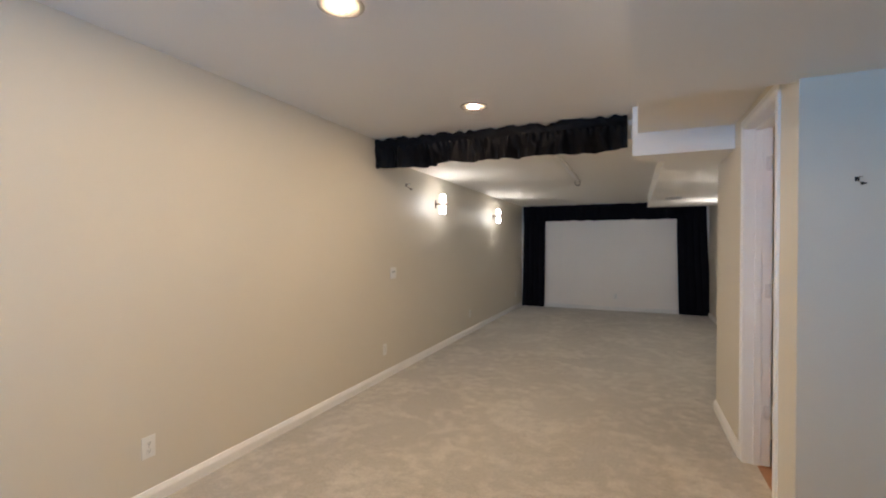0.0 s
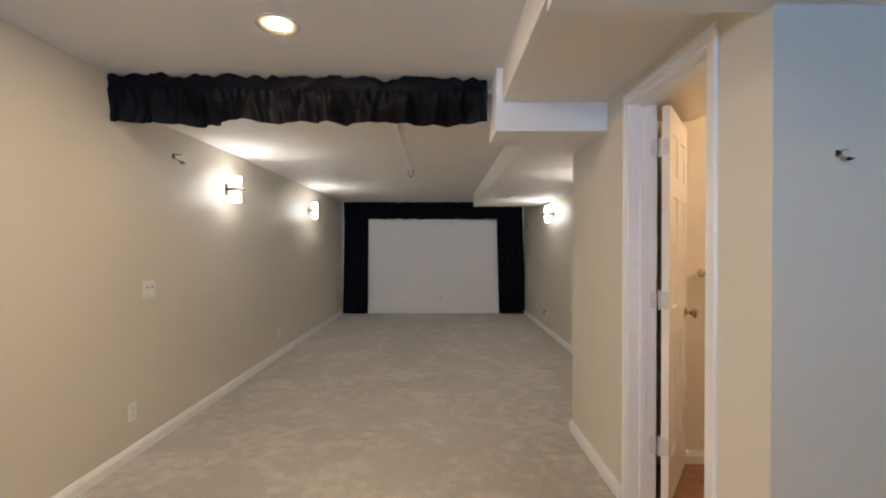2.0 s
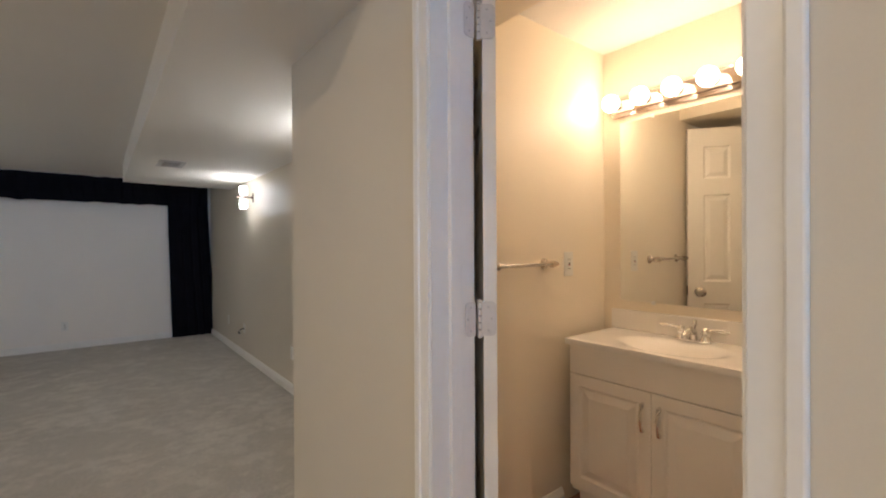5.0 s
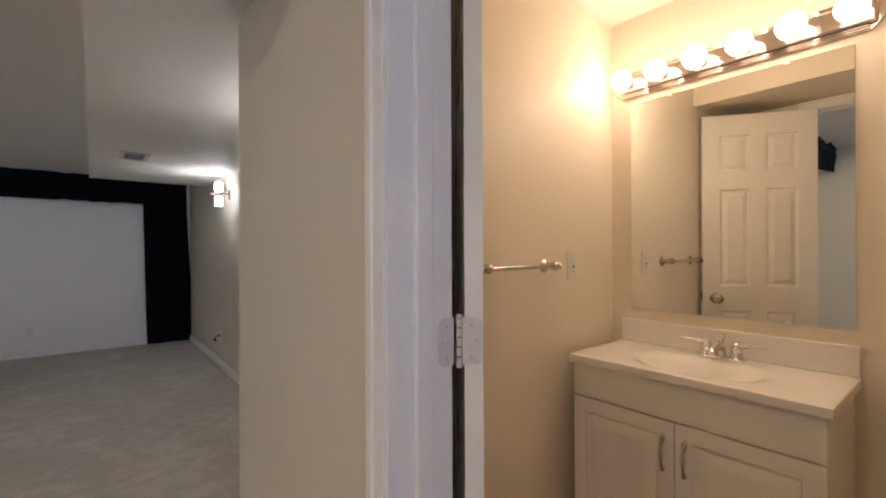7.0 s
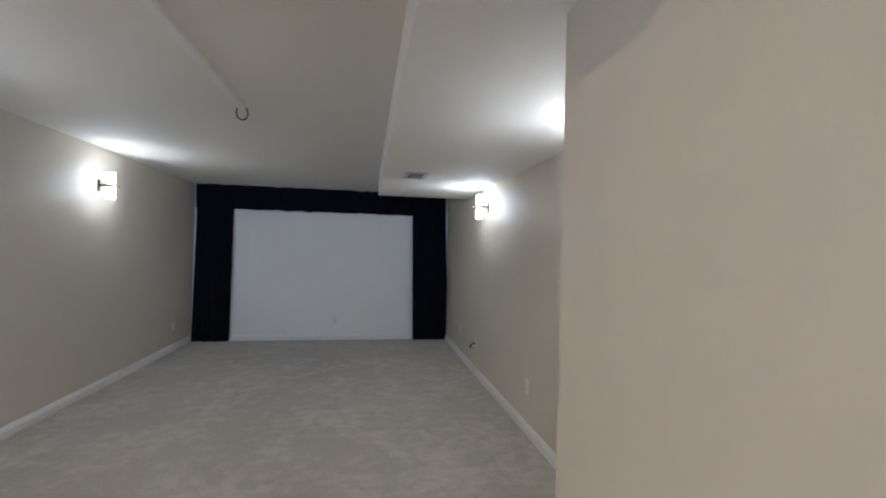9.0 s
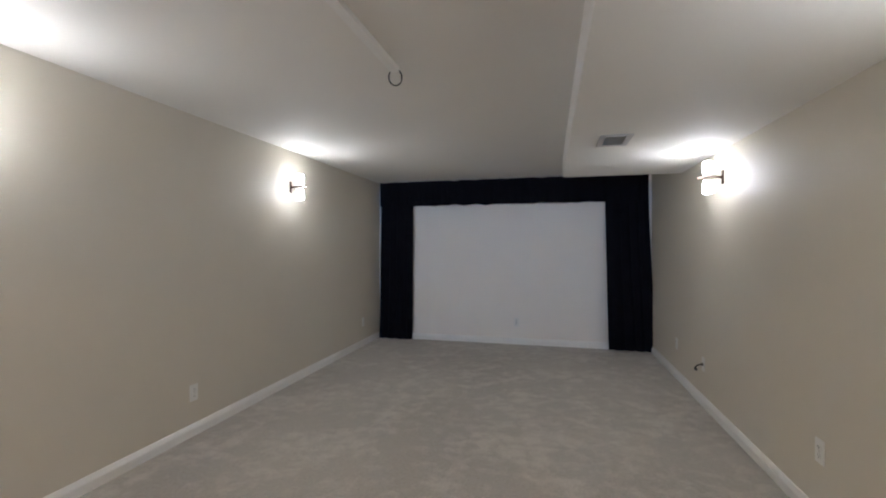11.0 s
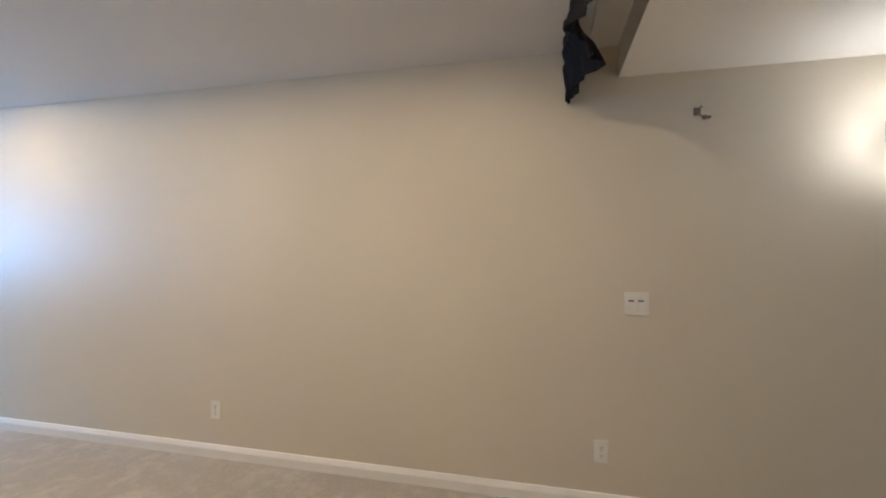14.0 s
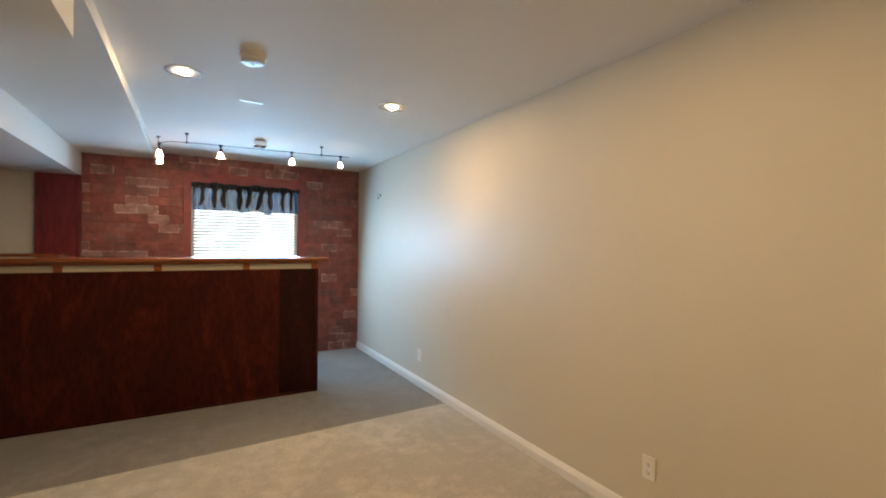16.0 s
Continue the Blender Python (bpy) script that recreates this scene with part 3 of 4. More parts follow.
for z in (0.312, 1.052, 1.822):
    hb = bmesh.new()
    for k in range(5):
        turned([(0.0062, k * 0.0178), (0.0062, k * 0.0178 + 0.0150)], "z", (0, 0, z - 0.0445), 14, hb)
    turned([(0.007, 0.089), (0.0062, 0.093), (0.002, 0.0955)], "z", (0, 0, z - 0.0445), 14, hb)
    turned([(0.002, -0.006), (0.0062, -0.0045), (0.0066, -0.0005)], "z", (0, 0, z - 0.0445), 14, hb)
    hinge = part("hinge", hb, HINGE_PAINT, door, "white painted butt hinge", True)
    part("hinge_pin", turned([(0.004, -0.003), (0.004, 0.093)], "z", (0, 0, z - 0.0445), 10), SLOT, hinge)
    part("hinge_leaf", hinge_plate((-0.0006, 0, z), -0.004, -inset - 0.033, 0.0445, 0.003), HINGE_PAINT, hinge)
    screws = bmesh.new()
    for dz, dy in ((-0.03, -0.016), (0, -0.025), (0.03, -0.016)):
        turned([(0.0032, -0.0028), (0.0026, -0.0012)], "x", (0, -inset + dy + 0.004, z + dz), 10, screws)
    part("hinge_screws", screws, GREY_PLASTIC, hinge)
jamb_hinges = thing("hinge_leaves", "white painted hinge leaves screwed to the door jamb", "hinge")
for z in (0.33, 1.07, 1.84):
    jb = hinge_plate((0, 0, z), 0.0, -0.034, 0.0445, 0.004)
    for v in jb.verts:
        v.co = Vector((3.054 + v.co.y, DOOR1 - 0.0005 + v.co.x, v.co.z))
    bmesh.ops.recalc_face_normals(jb, faces=jb.faces)
    jl = part("jamb_leaf", jb, HINGE_PAINT, jamb_hinges)
    jscrews = bmesh.new()
    for dz, dx in ((-0.03, -0.017), (0, -0.026), (0.03, -0.017)):
        turned([(0.0032, -0.0022), (0.0026, -0.0034)], "y", (3.054 + dx, DOOR1, z + dz), 10, jscrews)
    part("hinge_screws", jscrews, GREY_PLASTIC, jl)


# ---- wall plates ----
def outlet():
    t = thing("outlet", "white duplex wall outlet with its cover plate", "outlet", "wall outlets")
    part("cover_plate", block(0, 0.006, -0.035, 0.035, -0.057, 0.057, 0.0028), PLATE, t)
    for z in (-0.0195, 0.0195):
        r = turned([(0.0165, 0.004), (0.0165, 0.0078), (0.0158, 0.0084)], "x", (0, 0, z), 22)
        for v in r.verts:
            v.co.y = max(-0.0135, min(0.0135, v.co.y))
        rec = part("receptacle", r, PLATE, t)
        sl = bmesh.new()
        for y in (-0.0062, 0.0062):
            block(0.0078, 0.0087, y - 0.0014, y + 0.0014, z - 0.002, z + 0.007, bm=sl)
        block(0.0078, 0.0087, -0.0028, 0.0028, z - 0.0105, z - 0.0055, bm=sl)
        part("slots", sl, SLOT, rec)
    part("screw", turned([(0.003, 0.0055), (0.0026, 0.0072)], "x", (0, 0, 0), 10), NICKEL, t)
    return t


first = outlet()
first.matrix_basis = pose(0, 3.88, 0.292)
for y, z in ((6.368, 0.292), (1.559, 0.30), (-0.918, 0.30), (9.15, 0.31)):
    copy_thing(first, pose(0, y, z))
for y, z in ((8.60, 0.34), (6.255, 0.345)):
    copy_thing(first, pose(EAST, y, z, 0, 0, 180))
copy_thing(first, pose(1.95, NORTH, 0.29, 0, 0, -90))

sw = thing("light_switch", "white double slide-dimmer switch plate on the wall", "switch", at=(0, 4.047, 1.052))
part("cover_plate", block(0, 0.006, -0.058, 0.058, -0.058, 0.058, 0.0028), PLATE, sw)
for y in (-0.023, 0.023):
    d = part("dimmer", block(0.005, 0.0085, y - 0.0168, y + 0.0168, -0.0335, 0.0335, 0.001), PLATE, sw)
    part("paddle", block(0.008, 0.0125, y - 0.0152, y + 0.0152, -0.0315, 0.0085, 0.0015), PLATE, d)
    part("dimmer_face", block(0.008, 0.0118, y - 0.0152, y + 0.0152, 0.0195, 0.0315, 0.001), PLATE, d)
    part("slider_groove", block(0.0075, 0.0092, y - 0.0155, y + 0.0155, 0.011, 0.018), SLOT, d)
    part("slider", block(0.009, 0.0125, y + 0.009, y + 0.0145, 0.0105, 0.0185, 0.001), PLATE, d)

bath_sw = thing("gfci_outlet", "white outlet with test buttons beside the bathroom mirror", "outlet", at=(4.119, TOWEL_Y, 1.17), turn=-90)
part("cover_plate", block(0, 0.006, -0.036, 0.036, -0.06, 0.06, 0.0028), PLATE, bath_sw)
part("receptacle", block(0.005, 0.0085, -0.0165, 0.0165, -0.034, 0.034, 0.001), PLATE, bath_sw)
part("reset_button", block(0.008, 0.0105, -0.007, 0.007, -0.001, 0.005, 0.0008), BLACK_METAL, bath_sw, "dark reset button")
part("test_button", block(0.008, 0.0105, -0.007, 0.007, -0.009, -0.003, 0.0008), surface("red_button", (0.3, 0.05, 0.04), 0.4, bump=0), bath_sw, "red test button")
for z in (-0.022, 0.022):
    for y in (-0.006, 0.006):
        part("slot", block(0.008, 0.0089, y - 0.0013, y + 0.0013, z - 0.004, z + 0.004), SLOT, bath_sw)

cable_box = thing("cable_jack", "wall jack with a short loose black cable hanging out", "cable", at=(EAST, 7.83, 0.335), turn=180)
part("cover_plate", block(0, 0.006, -0.035, 0.035, -0.057, 0.057, 0.0028), PLATE, cable_box)
part("jack", turned([(0.012, 0.005), (0.012, 0.014), (0.007, 0.016), (0.007, 0.024)], "x", (0, 0, 0), 16), BLACK_METAL, cable_box)
part("cord", tube([(0.02, 0, 0), (0.04, -0.004, -0.008), (0.055, -0.014, -0.026), (0.06, -0.03, -0.046), (0.052, -0.048, -0.056), (0.042, -0.06, -0.058)], 0.0055, 8), CABLE, cable_box, "short black cord", True)
part("plug", turned([(0.0085, -0.056), (0.0095, -0.05), (0.0095, -0.078), (0.006, -0.082)], "y", (0.04, 0, -0.058), 12), BLACK_METAL, cable_box, "", True)


# ---- recessed lights and ceiling fixtures ----
def downlight():
    t = thing("recessed_light", "round recessed ceiling light with a grey trim ring, lit warm", "ceiling light", "recessed lights")
    bm = bmesh.new()
    prof = [(0.1, 0.0), (0.1, -0.002), (0.09, -0.0045), (0.08, -0.0045), (0.072, -0.0035), (0.05, -0.002), (0.034, -0.001)]
    steps = 40
    rings = [[bm.verts.new((r * math.cos(2 * math.pi * i / steps), r * math.sin(2 * math.pi * i / steps), h)) for i in range(steps)] for r, h in prof]
    for a, b in zip(rings, rings[1:]):
        for i in range(steps):
            bm.faces.new((a[i], a[(i + 1) % steps], b[(i + 1) % steps], b[i]))
    part("trim_ring", bm, RING, t, "satin grey trim ring", True)
    part("lens", turned([(0.034, -0.0015), (0.035, -0.0032), (0.032, -0.0052), (0.022, -0.0068), (0.012, -0.0074), (0.002, -0.0075)], "z", (0, 0, 0), 32), LENS, t, "glowing frosted lens", True)
    return t


dl = downlight()
dl.matrix_basis = pose(1.21, 3.14, CEIL)
for x, y in ((1.145, 1.65), (0.705, 0.0), (1.985, -0.045)):
    copy_thing(dl, pose(x, y, CEIL))

smoke = thing("smoke_detector", "round white smoke detector on the ceiling", "smoke detector", at=(1.665, 0.39, CEIL))
part("base", turned([(0.066, 0.0), (0.066, -0.012), (0.062, -0.016)], "z", (0, 0, 0), 32), PLATE, smoke, "", True)
part("cover", turned([(0.058, -0.0162), (0.06, -0.03), (0.052, -0.04), (0.03, -0.043), (0.002, -0.043)], "z", (0, 0, 0), 32), PLATE, smoke, "", True)
vents = bmesh.new()
for k in range(12):
    a = k * math.pi / 6
    turned([(0.004, -0.0425), (0.0035, -0.0445)], "z", (0.038 * math.cos(a), 0.038 * math.sin(a), 0), 8, vents)
turned([(0.009, -0.0425), (0.008, -0.046)], "z", (0, 0, 0), 14, vents)
tagged(part("vent_dots", vents, GREY_PLASTIC, smoke), kind="stuff")

strip = thing("ceiling_plate", "small white rectangular plate on the ceiling", "plate", at=(1.59, -0.41, CEIL))
part("plate", block(-0.075, 0.075, -0.018, 0.018, -0.006, 0, 0.002), PLATE, strip)

vent = thing("ceiling_vent", "painted metal air register in the soffit", "vent", at=(2.79, 6.95, SOFFIT))
vf = bmesh.new()
for x0, x1, y0, y1 in ((-0.1, 0.1, -0.155, -0.115), (-0.1, 0.1, 0.115, 0.155), (-0.1, -0.062, -0.115, 0.115), (0.062, 0.1, -0.115, 0.115)):
    block(x0, x1, y0, y1, -0.007, 0, 0.0018, bm=vf)
part("register_frame", vf, GREY_PLASTIC, vent, "grey painted frame")
part("backing", block(-0.062, 0.062, -0.115, 0.115, -0.0015, 0), SLOT, vent, "dark duct opening")
for k in range(9):
    sb = block(-0.062, 0.062, -0.007, 0.007, -0.0008, 0.0008)
    bmesh.ops.rotate(sb, verts=sb.verts, cent=(0, 0, 0), matrix=Matrix.Rotation(radians(35), 3, "X"))
    bmesh.ops.translate(sb, verts=sb.verts, vec=(0, -0.1 + k * 0.025, -0.005))
    part("slat", sb, GREY_PLASTIC, vent)

# cable raceway on the theater ceiling, with the loop of a cable at its end
race = thing("cable_raceway", "white cable raceway on the ceiling ending in a cable loop", "raceway", at=(1.62, 3.96, THEATER_CEIL))
part("channel", block(-0.022, 0.022, 0.0, 2.0, -0.027, 0, 0.003), TRIM, race)
part("cable_loop", tube([(0.0 + 0.03 * math.sin(a), 2.005 + 0.014 * math.sin(a), -0.048 - 0.042 * math.cos(a)) for a in [math.pi + 0.35 + k * (2 * math.pi - 0.7) / 22 for k in range(23)]], 0.004, 8), CABLE, race, "dark cable loop", True)


# ---- sconces ----
def sconce():
    t = thing("wall_sconce", "lit wall sconce with two stacked frosted glass shades", "wall lamp", "theater sconces")
    part("backplate", block(0, 0.01, -0.014, 0.014, -0.05, 0.05, 0.004), SCONCE_METAL, t, "dark bronze backplate")
    part("arm", tube([(0.01, 0, 0), (0.03, 0, 0.002), (0.07, 0, 0.006), (0.1, 0, 0.004), (0.15, 0, 0.0), (0.172, 0, 0.0)], [0.013, 0.007, 0.0055, 0.0055, 0.0055, 0.008], 12), SCONCE_METAL, t, "dark bronze arm", True)
    for s in (1, -1):
        # each shade is split: its wall half is dimmed to shrink the wall glow
        for nm, mat, keep in (("shade", SHADE, 1), ("shade_back", SHADE_BACK, -1)):
            gb = turned([(0.024, s * 0.022), (0.032, s * 0.025), (0.036, s * 0.034), (0.036, s * 0.104), (0.036, s * 0.113), (0.029, s * 0.115)], "z", (0.097, 0, 0), 24)
            bmesh.ops.delete(gb, geom=[f for f in gb.faces if keep * (f.calc_center_median().x - 0.097) < 0], context="FACES")
            part(nm, gb, mat, t, "glowing frosted glass shade", True)
        part("lamp_end", turned([(0.028, s * 0.1152), (0.026, s * 0.118), (0.002, s * 0.12)], "z", (0.097, 0, 0), 18), LAMP_END, t, "bright lamp at the open end", True)
    return t


sc = sconce()
sc.matrix_basis = pose(0, 5.095, 1.855)
copy_thing(sc, pose(0, 7.52, 1.855))
copy_thing(sc, pose(EAST, 7.43, 1.80, 0, 0, 180))
copy_thing(sc, pose(EAST, 5.02, 1.80, 0, 0, 180))


# ---- speaker brackets ----
def bracket(k=1.0, dark=None):
    dark = dark or BLACK_METAL
    t = thing("speaker_bracket", "small empty dark metal speaker bracket on the wall", "bracket", "speaker brackets")
    lower = None
    for nm, bm, mat in (
            ("mounting_foot", block(0, 0.012, -0.014, 0.014, -0.018, 0.018, 0.003), dark),
            ("stem", tube([(0.01, 0, 0.01), (0.03, 0.006, 0.013), (0.05, 0.014, 0.012)], 0.0055, 10), NICKEL),
            ("swivel_arm", tube([(0.01, 0, -0.012), (0.026, 0.004, -0.022), (0.046, 0.014, -0.036)], 0.0055, 10), NICKEL),
            ("ball_joint", turned([(0.002, -0.012), (0.009, -0.008), (0.012, 0), (0.009, 0.008), (0.002, 0.012)], "z", (0.05, 0.017, -0.04), 14), dark),
            ("clamp", tube([(0.048 + 0.012 * math.cos(a), 0.03 + 0.012 * math.sin(a), -0.04) for a in [i * 0.5 for i in range(13)]], 0.0045, 8), dark)):
        for v in bm.verts:
            v.co *= k
        ob = part(nm, bm, mat, lower or t, "", nm != "mounting_foot")
        lower = ob if nm == "swivel_arm" else lower
    return t


bracket(1.05, GREY_METAL).matrix_basis = pose(0, 4.32, 1.997)
bracket(0.8).matrix_basis = pose(0, -1.98, 1.967)
bracket(0.5).matrix_basis = pose(3.10, BATH_S0, 1.61, 0, 0, -90)


# ---- curtains ----
def curtain(name, x0, z1, width, height, label, fold, depth, seed, y, mat=VELVET, splay=0.0, spread=0.0, **kw):
    """splay shifts the hem sideways, spread widens it."""
    cb = cloth(width, height, fold, depth, seed, **kw)
    for v in cb.verts:
        k = (-v.co.z / height) ** 1.3 if v.co.z < 0 else 0.0
        v.co.x += k * (splay + spread * (v.co.x / width - 0.5))
    ob = tagged(new(name, mesh_of(name, cb, mat, True)), label, "curtain")
    ob.location = (x0, y, z1)
    return ob


curtain("curtain", 0.06, 2.185, 0.475, 2.18, "black velvet side curtain beside the screen wall", 0.11, 0.022, 3.0, NORTH - 0.075, ragged=0.006, splay=-0.03, spread=0.02)
curtain("curtain", 3.045, 2.185, 0.5, 2.18, "black velvet side curtain hanging to the carpet", 0.12, 0.024, 7.0, NORTH - 0.075, ragged=0.006, splay=0.07, spread=0.05)
screen_valance = thing("curtain_valance", "black velvet valance across the top of the screen wall", "valance")
sv = cloth(3.48, 0.334, 0.13, 0.012, 5.0, ragged=0.02)
bmesh.ops.translate(sv, verts=sv.verts, vec=(0.06, NORTH - 0.125, 2.19))
part("cloth", sv, VELVET, screen_valance, "", True)
part("curtain_rail", block(0.05, 2.5, NORTH - 0.14, NORTH - 0.118, 2.191, 2.199, 0.002), TRIM, screen_valance, "slim white curtain rail")
part("curtain_rail", block(2.501, 3.55, NORTH - 0.14, NORTH - 0.118, 2.191, 2.199, 0.002), TRIM, screen_valance, "slim white curtain rail")

val = thing("ceiling_valance", "ruffled black satin valance hanging from the ceiling", "valance")


def ruffle(width, z_top, z_rod, z_hem, lean, seed):
    """Crumpled cloth threaded on a rod: a short header above it, uneven gathers and overlapping hems below."""
    bm = bmesh.new()
    nx, nz = 330, 22
    hem = ((0.0, 0.0), (0.28, -0.006), (0.281, 0.012), (0.46, -0.008), (0.461, 0.004), (0.62, 0.008), (0.621, 0.016), (0.85, 0.01), (1.01, 0.018))
    grid = []
    for j in range(nz + 1):
        v = j / nz
        row = []
        for i in range(nx + 1):
            u = i / nx
            x = u * width
            k = max(n for n in range(len(hem) - 1) if u >= hem[n][0])
            (u0, h0), (u1, h1) = hem[k], hem[k + 1]
            drop = h0 + (h1 - h0) * (u - u0) / max(1e-6, u1 - u0)
            if v < 0.25:
                w = v / 0.25
                crest = 0.026 * noise.noise(Vector((x * 6.5, 1.0, seed))) + 0.02 * noise.noise(Vector((x * 17, 2.0, seed)))
                z = z_top + crest - (z_top + crest - z_rod) * w
                y = (1 - w) * (0.05 * noise.noise(Vector((x * 5.2, v * 3, seed + 2))) + 0.022 * noise.noise(Vector((x * 15, v * 9, seed + 3)))) - 0.012
            else:
                w = (v - 0.25) / 0.75
                z = z_rod - (z_rod - z_hem) * w + drop * w + 0.007 * w * noise.noise(Vector((x * 9, 7.0, seed)))
                open_out = 0.25 + 0.75 * min(1.0, w * 1.8)
                broad = abs(noise.noise(Vector((x * 3.4, w * 0.25, seed + 5))))
                narrow = noise.noise(Vector((x * 10.0, w * 0.45, seed + 6)))
                crease = noise.noise(Vector((x * 24 + w * 1.2 * math.sin(x * 5), w * 0.8, seed + 7)))
                y = open_out * (0.24 * broad + 0.07 * narrow + 0.02 * crease) - 0.02
                y += 0.009 * max(0.0, 1 - 1.6 * w) ** 2 * math.sin(x * 120 + 4 * noise.noise(Vector((x * 6, 0, seed + 8))))
            row.append(bm.verts.new((x, y + lean * (u - 0.5), z)))
        grid.append(row)
    for j in range(nz):
        for i in range(nx):
            bm.faces.new((grid[j][i], grid[j][i + 1], grid[j + 1][i + 1], grid[j + 1][i]))
    bmesh.ops.recalc_face_normals(bm, faces=bm.faces)
    bmesh.ops.solidify(bm, geom=list(bm.faces), thickness=0.003)
    return bm


vb = ruffle(2.235, 2.35, 2.268, 2.08, 0.06, 12.0)
bmesh.ops.translate(vb, verts=vb.verts, vec=(0.005, 3.735, 0))
part("ruffle", vb, SATIN, val, "gathered black satin ruffle with a crumpled header", True)
part("rod", block(0.0, 2.275, 3.80, 3.808, 2.275, 2.31, 0.002), TRIM, val, "flat white curtain rod")

# ---- bathroom ----
V0, V1, VF = 2.962, 3.740, 4.045
vanity = thing("vanity_cabinet", "white vanity cabinet with two raised-panel doors", "cabinet")
part("body", block(VF + 0.019, MIRROR_X - 0.002, V0, V1, 0.10, 0.7), CABINET, vanity)
for y in (V0, V1 - 0.016):
    part("side_panel", block(VF + 0.019, MIRROR_X - 0.002, y, y + 0.016, 0.7, 0.795), CABINET, vanity)
part("toe_kick", block(VF + 0.075, MIRROR_X - 0.002, V0 + 0.003, V1 - 0.003, 0.0, 0.10), CABINET, vanity)
part("false_front", block(VF, VF + 0.018, V0, V1, 0.662, 0.796, 0.0025), CABINET, vanity, "plain white panel under the top")
mid = (V0 + V1) / 2
for y0, y1, hy in ((V0, mid - 0.0015, mid - 0.035), (mid + 0.0015, V1, mid + 0.035)):
    db = block(VF + 0.0105, VF + 0.018, y0, y1, 0.125, 0.656)
    front = bmesh.new()
    rim = [[front.verts.new((VF + d, a, b)) for a, b in ((y0 + o, 0.125 + o), (y1 - o, 0.125 + o), (y1 - o, 0.656 - o), (y0 + o, 0.656 - o))] for o, d in ((0.0, 0.0105), (0.0, 0.002), (0.002, 0.0), (0.05, 0.0), (0.053, 0.0015))]
    for p, q in zip(rim, rim[1:]):
        for i in range(4):
            front.faces.new((p[i], p[(i + 1) % 4], q[(i + 1) % 4], q[i]))
    dr = part("cabinet_door", merged(db, front), CABINET, vanity, "white raised-panel door")
    panel_bm = nested(y0 + 0.053, y1 - 0.053, 0.178, 0.603, ((0.0, 0.0015), (0.006, 0.0075), (0.011, 0.009), (0.016, 0.0085), (0.042, 0.0015), (0.047, 0.0005)), lambda a, b, d: (VF + d, a, b), bmesh.new())
    part("raised_panel", panel_bm, CABINET, dr)
    pts = [(VF + 0.002, hy, 0.605), (VF - 0.012, hy, 0.6), (VF - 0.022, hy, 0.58), (VF - 0.026, hy, 0.548), (VF - 0.022, hy, 0.516), (VF - 0.012, hy, 0.496), (VF + 0.002, hy, 0.491)]
    part("pull_handle", tube(pts, [0.007, 0.0095, 0.0055, 0.0075, 0.0055, 0.0095, 0.007], 12), CHROME, dr, "arched chrome pull", True)

# top with a moulded oval bowl
top = thing("bathroom_sink", "white cultured marble vanity top with an oval basin", "sink")
TY0, TY1, TX0, TX1, TZ = 2.945, 3.748, 4.02, MIRROR_X - 0.001, 0.827
bm = bmesh.new()
nx, ny = 40, 56
cx, cy, rx, ry = 4.205, 3.345, 0.125, 0.19
grid = []
for i in range(nx + 1):
    row = []
    for j in range(ny + 1):
        x, y = TX0 + (TX1 - TX0) * i / nx, TY0 + (TY1 - TY0) * j / ny
        d = math.hypot((x - cx) / rx, (y - cy) / ry)
        dip = -0.115 * max(0.0, 1 - (d / 1.3) ** 2) ** 2.3
        edge = min(x - TX0, y - TY0, TY1 - y)
        lip = -0.004 * max(0.0, 1 - edge / 0.012)
        row.append(bm.verts.new((x, y, TZ + dip + lip)))
    grid.append(row)
for i in range(nx):
    for j in range(ny):
        bm.faces.new((grid[i][j], grid[i + 1][j], grid[i + 1][j + 1], grid[i][j + 1]))
border = [e for e in bm.edges if e.is_boundary]
ext = bmesh.ops.extrude_edge_only(bm, edges=border)
for v in [g for g in ext["geom"] if isinstance(g, bmesh.types.BMVert)]:
    v.co.z = TZ - 0.031
part("countertop", bm, MARBLE, top, "", True)
part("backsplash", block(MIRROR_X - 0.02, MIRROR_X - 0.001, TY0, TY1, TZ, TZ + 0.1, 0.004), MARBLE, top)
part("drain", turned([(0.022, 0), (0.021, 0.003), (0.012, 0.002), (0.001, 0.001)], "z", (cx, cy, TZ - 0.112), 20), CHROME, top, "", True)

fau = thing("faucet", "chrome two-handle centerset bathroom faucet", "faucet", at=(4.375, 3.32, TZ))
fb = block(-0.028, 0.026, -0.078, 0.078, 0, 0.012, 0.005)
part("base_plate", fb, CHROME, fau)
part("spout", tube([(0, 0, 0.01), (-0.002, 0, 0.04), (-0.03, 0, 0.058), (-0.075, 0, 0.05), (-0.1, 0, 0.034)], [0.018, 0.016, 0.014, 0.012, 0.011], 14), CHROME, fau, "", True)
part("lift_rod", turned([(0.004, 0.03), (0.004, 0.068), (0.009, 0.074), (0.0085, 0.088), (0.004, 0.094), (0.001, 0.096)], "z", (0.016, 0, 0), 12), CHROME, fau, "", True)
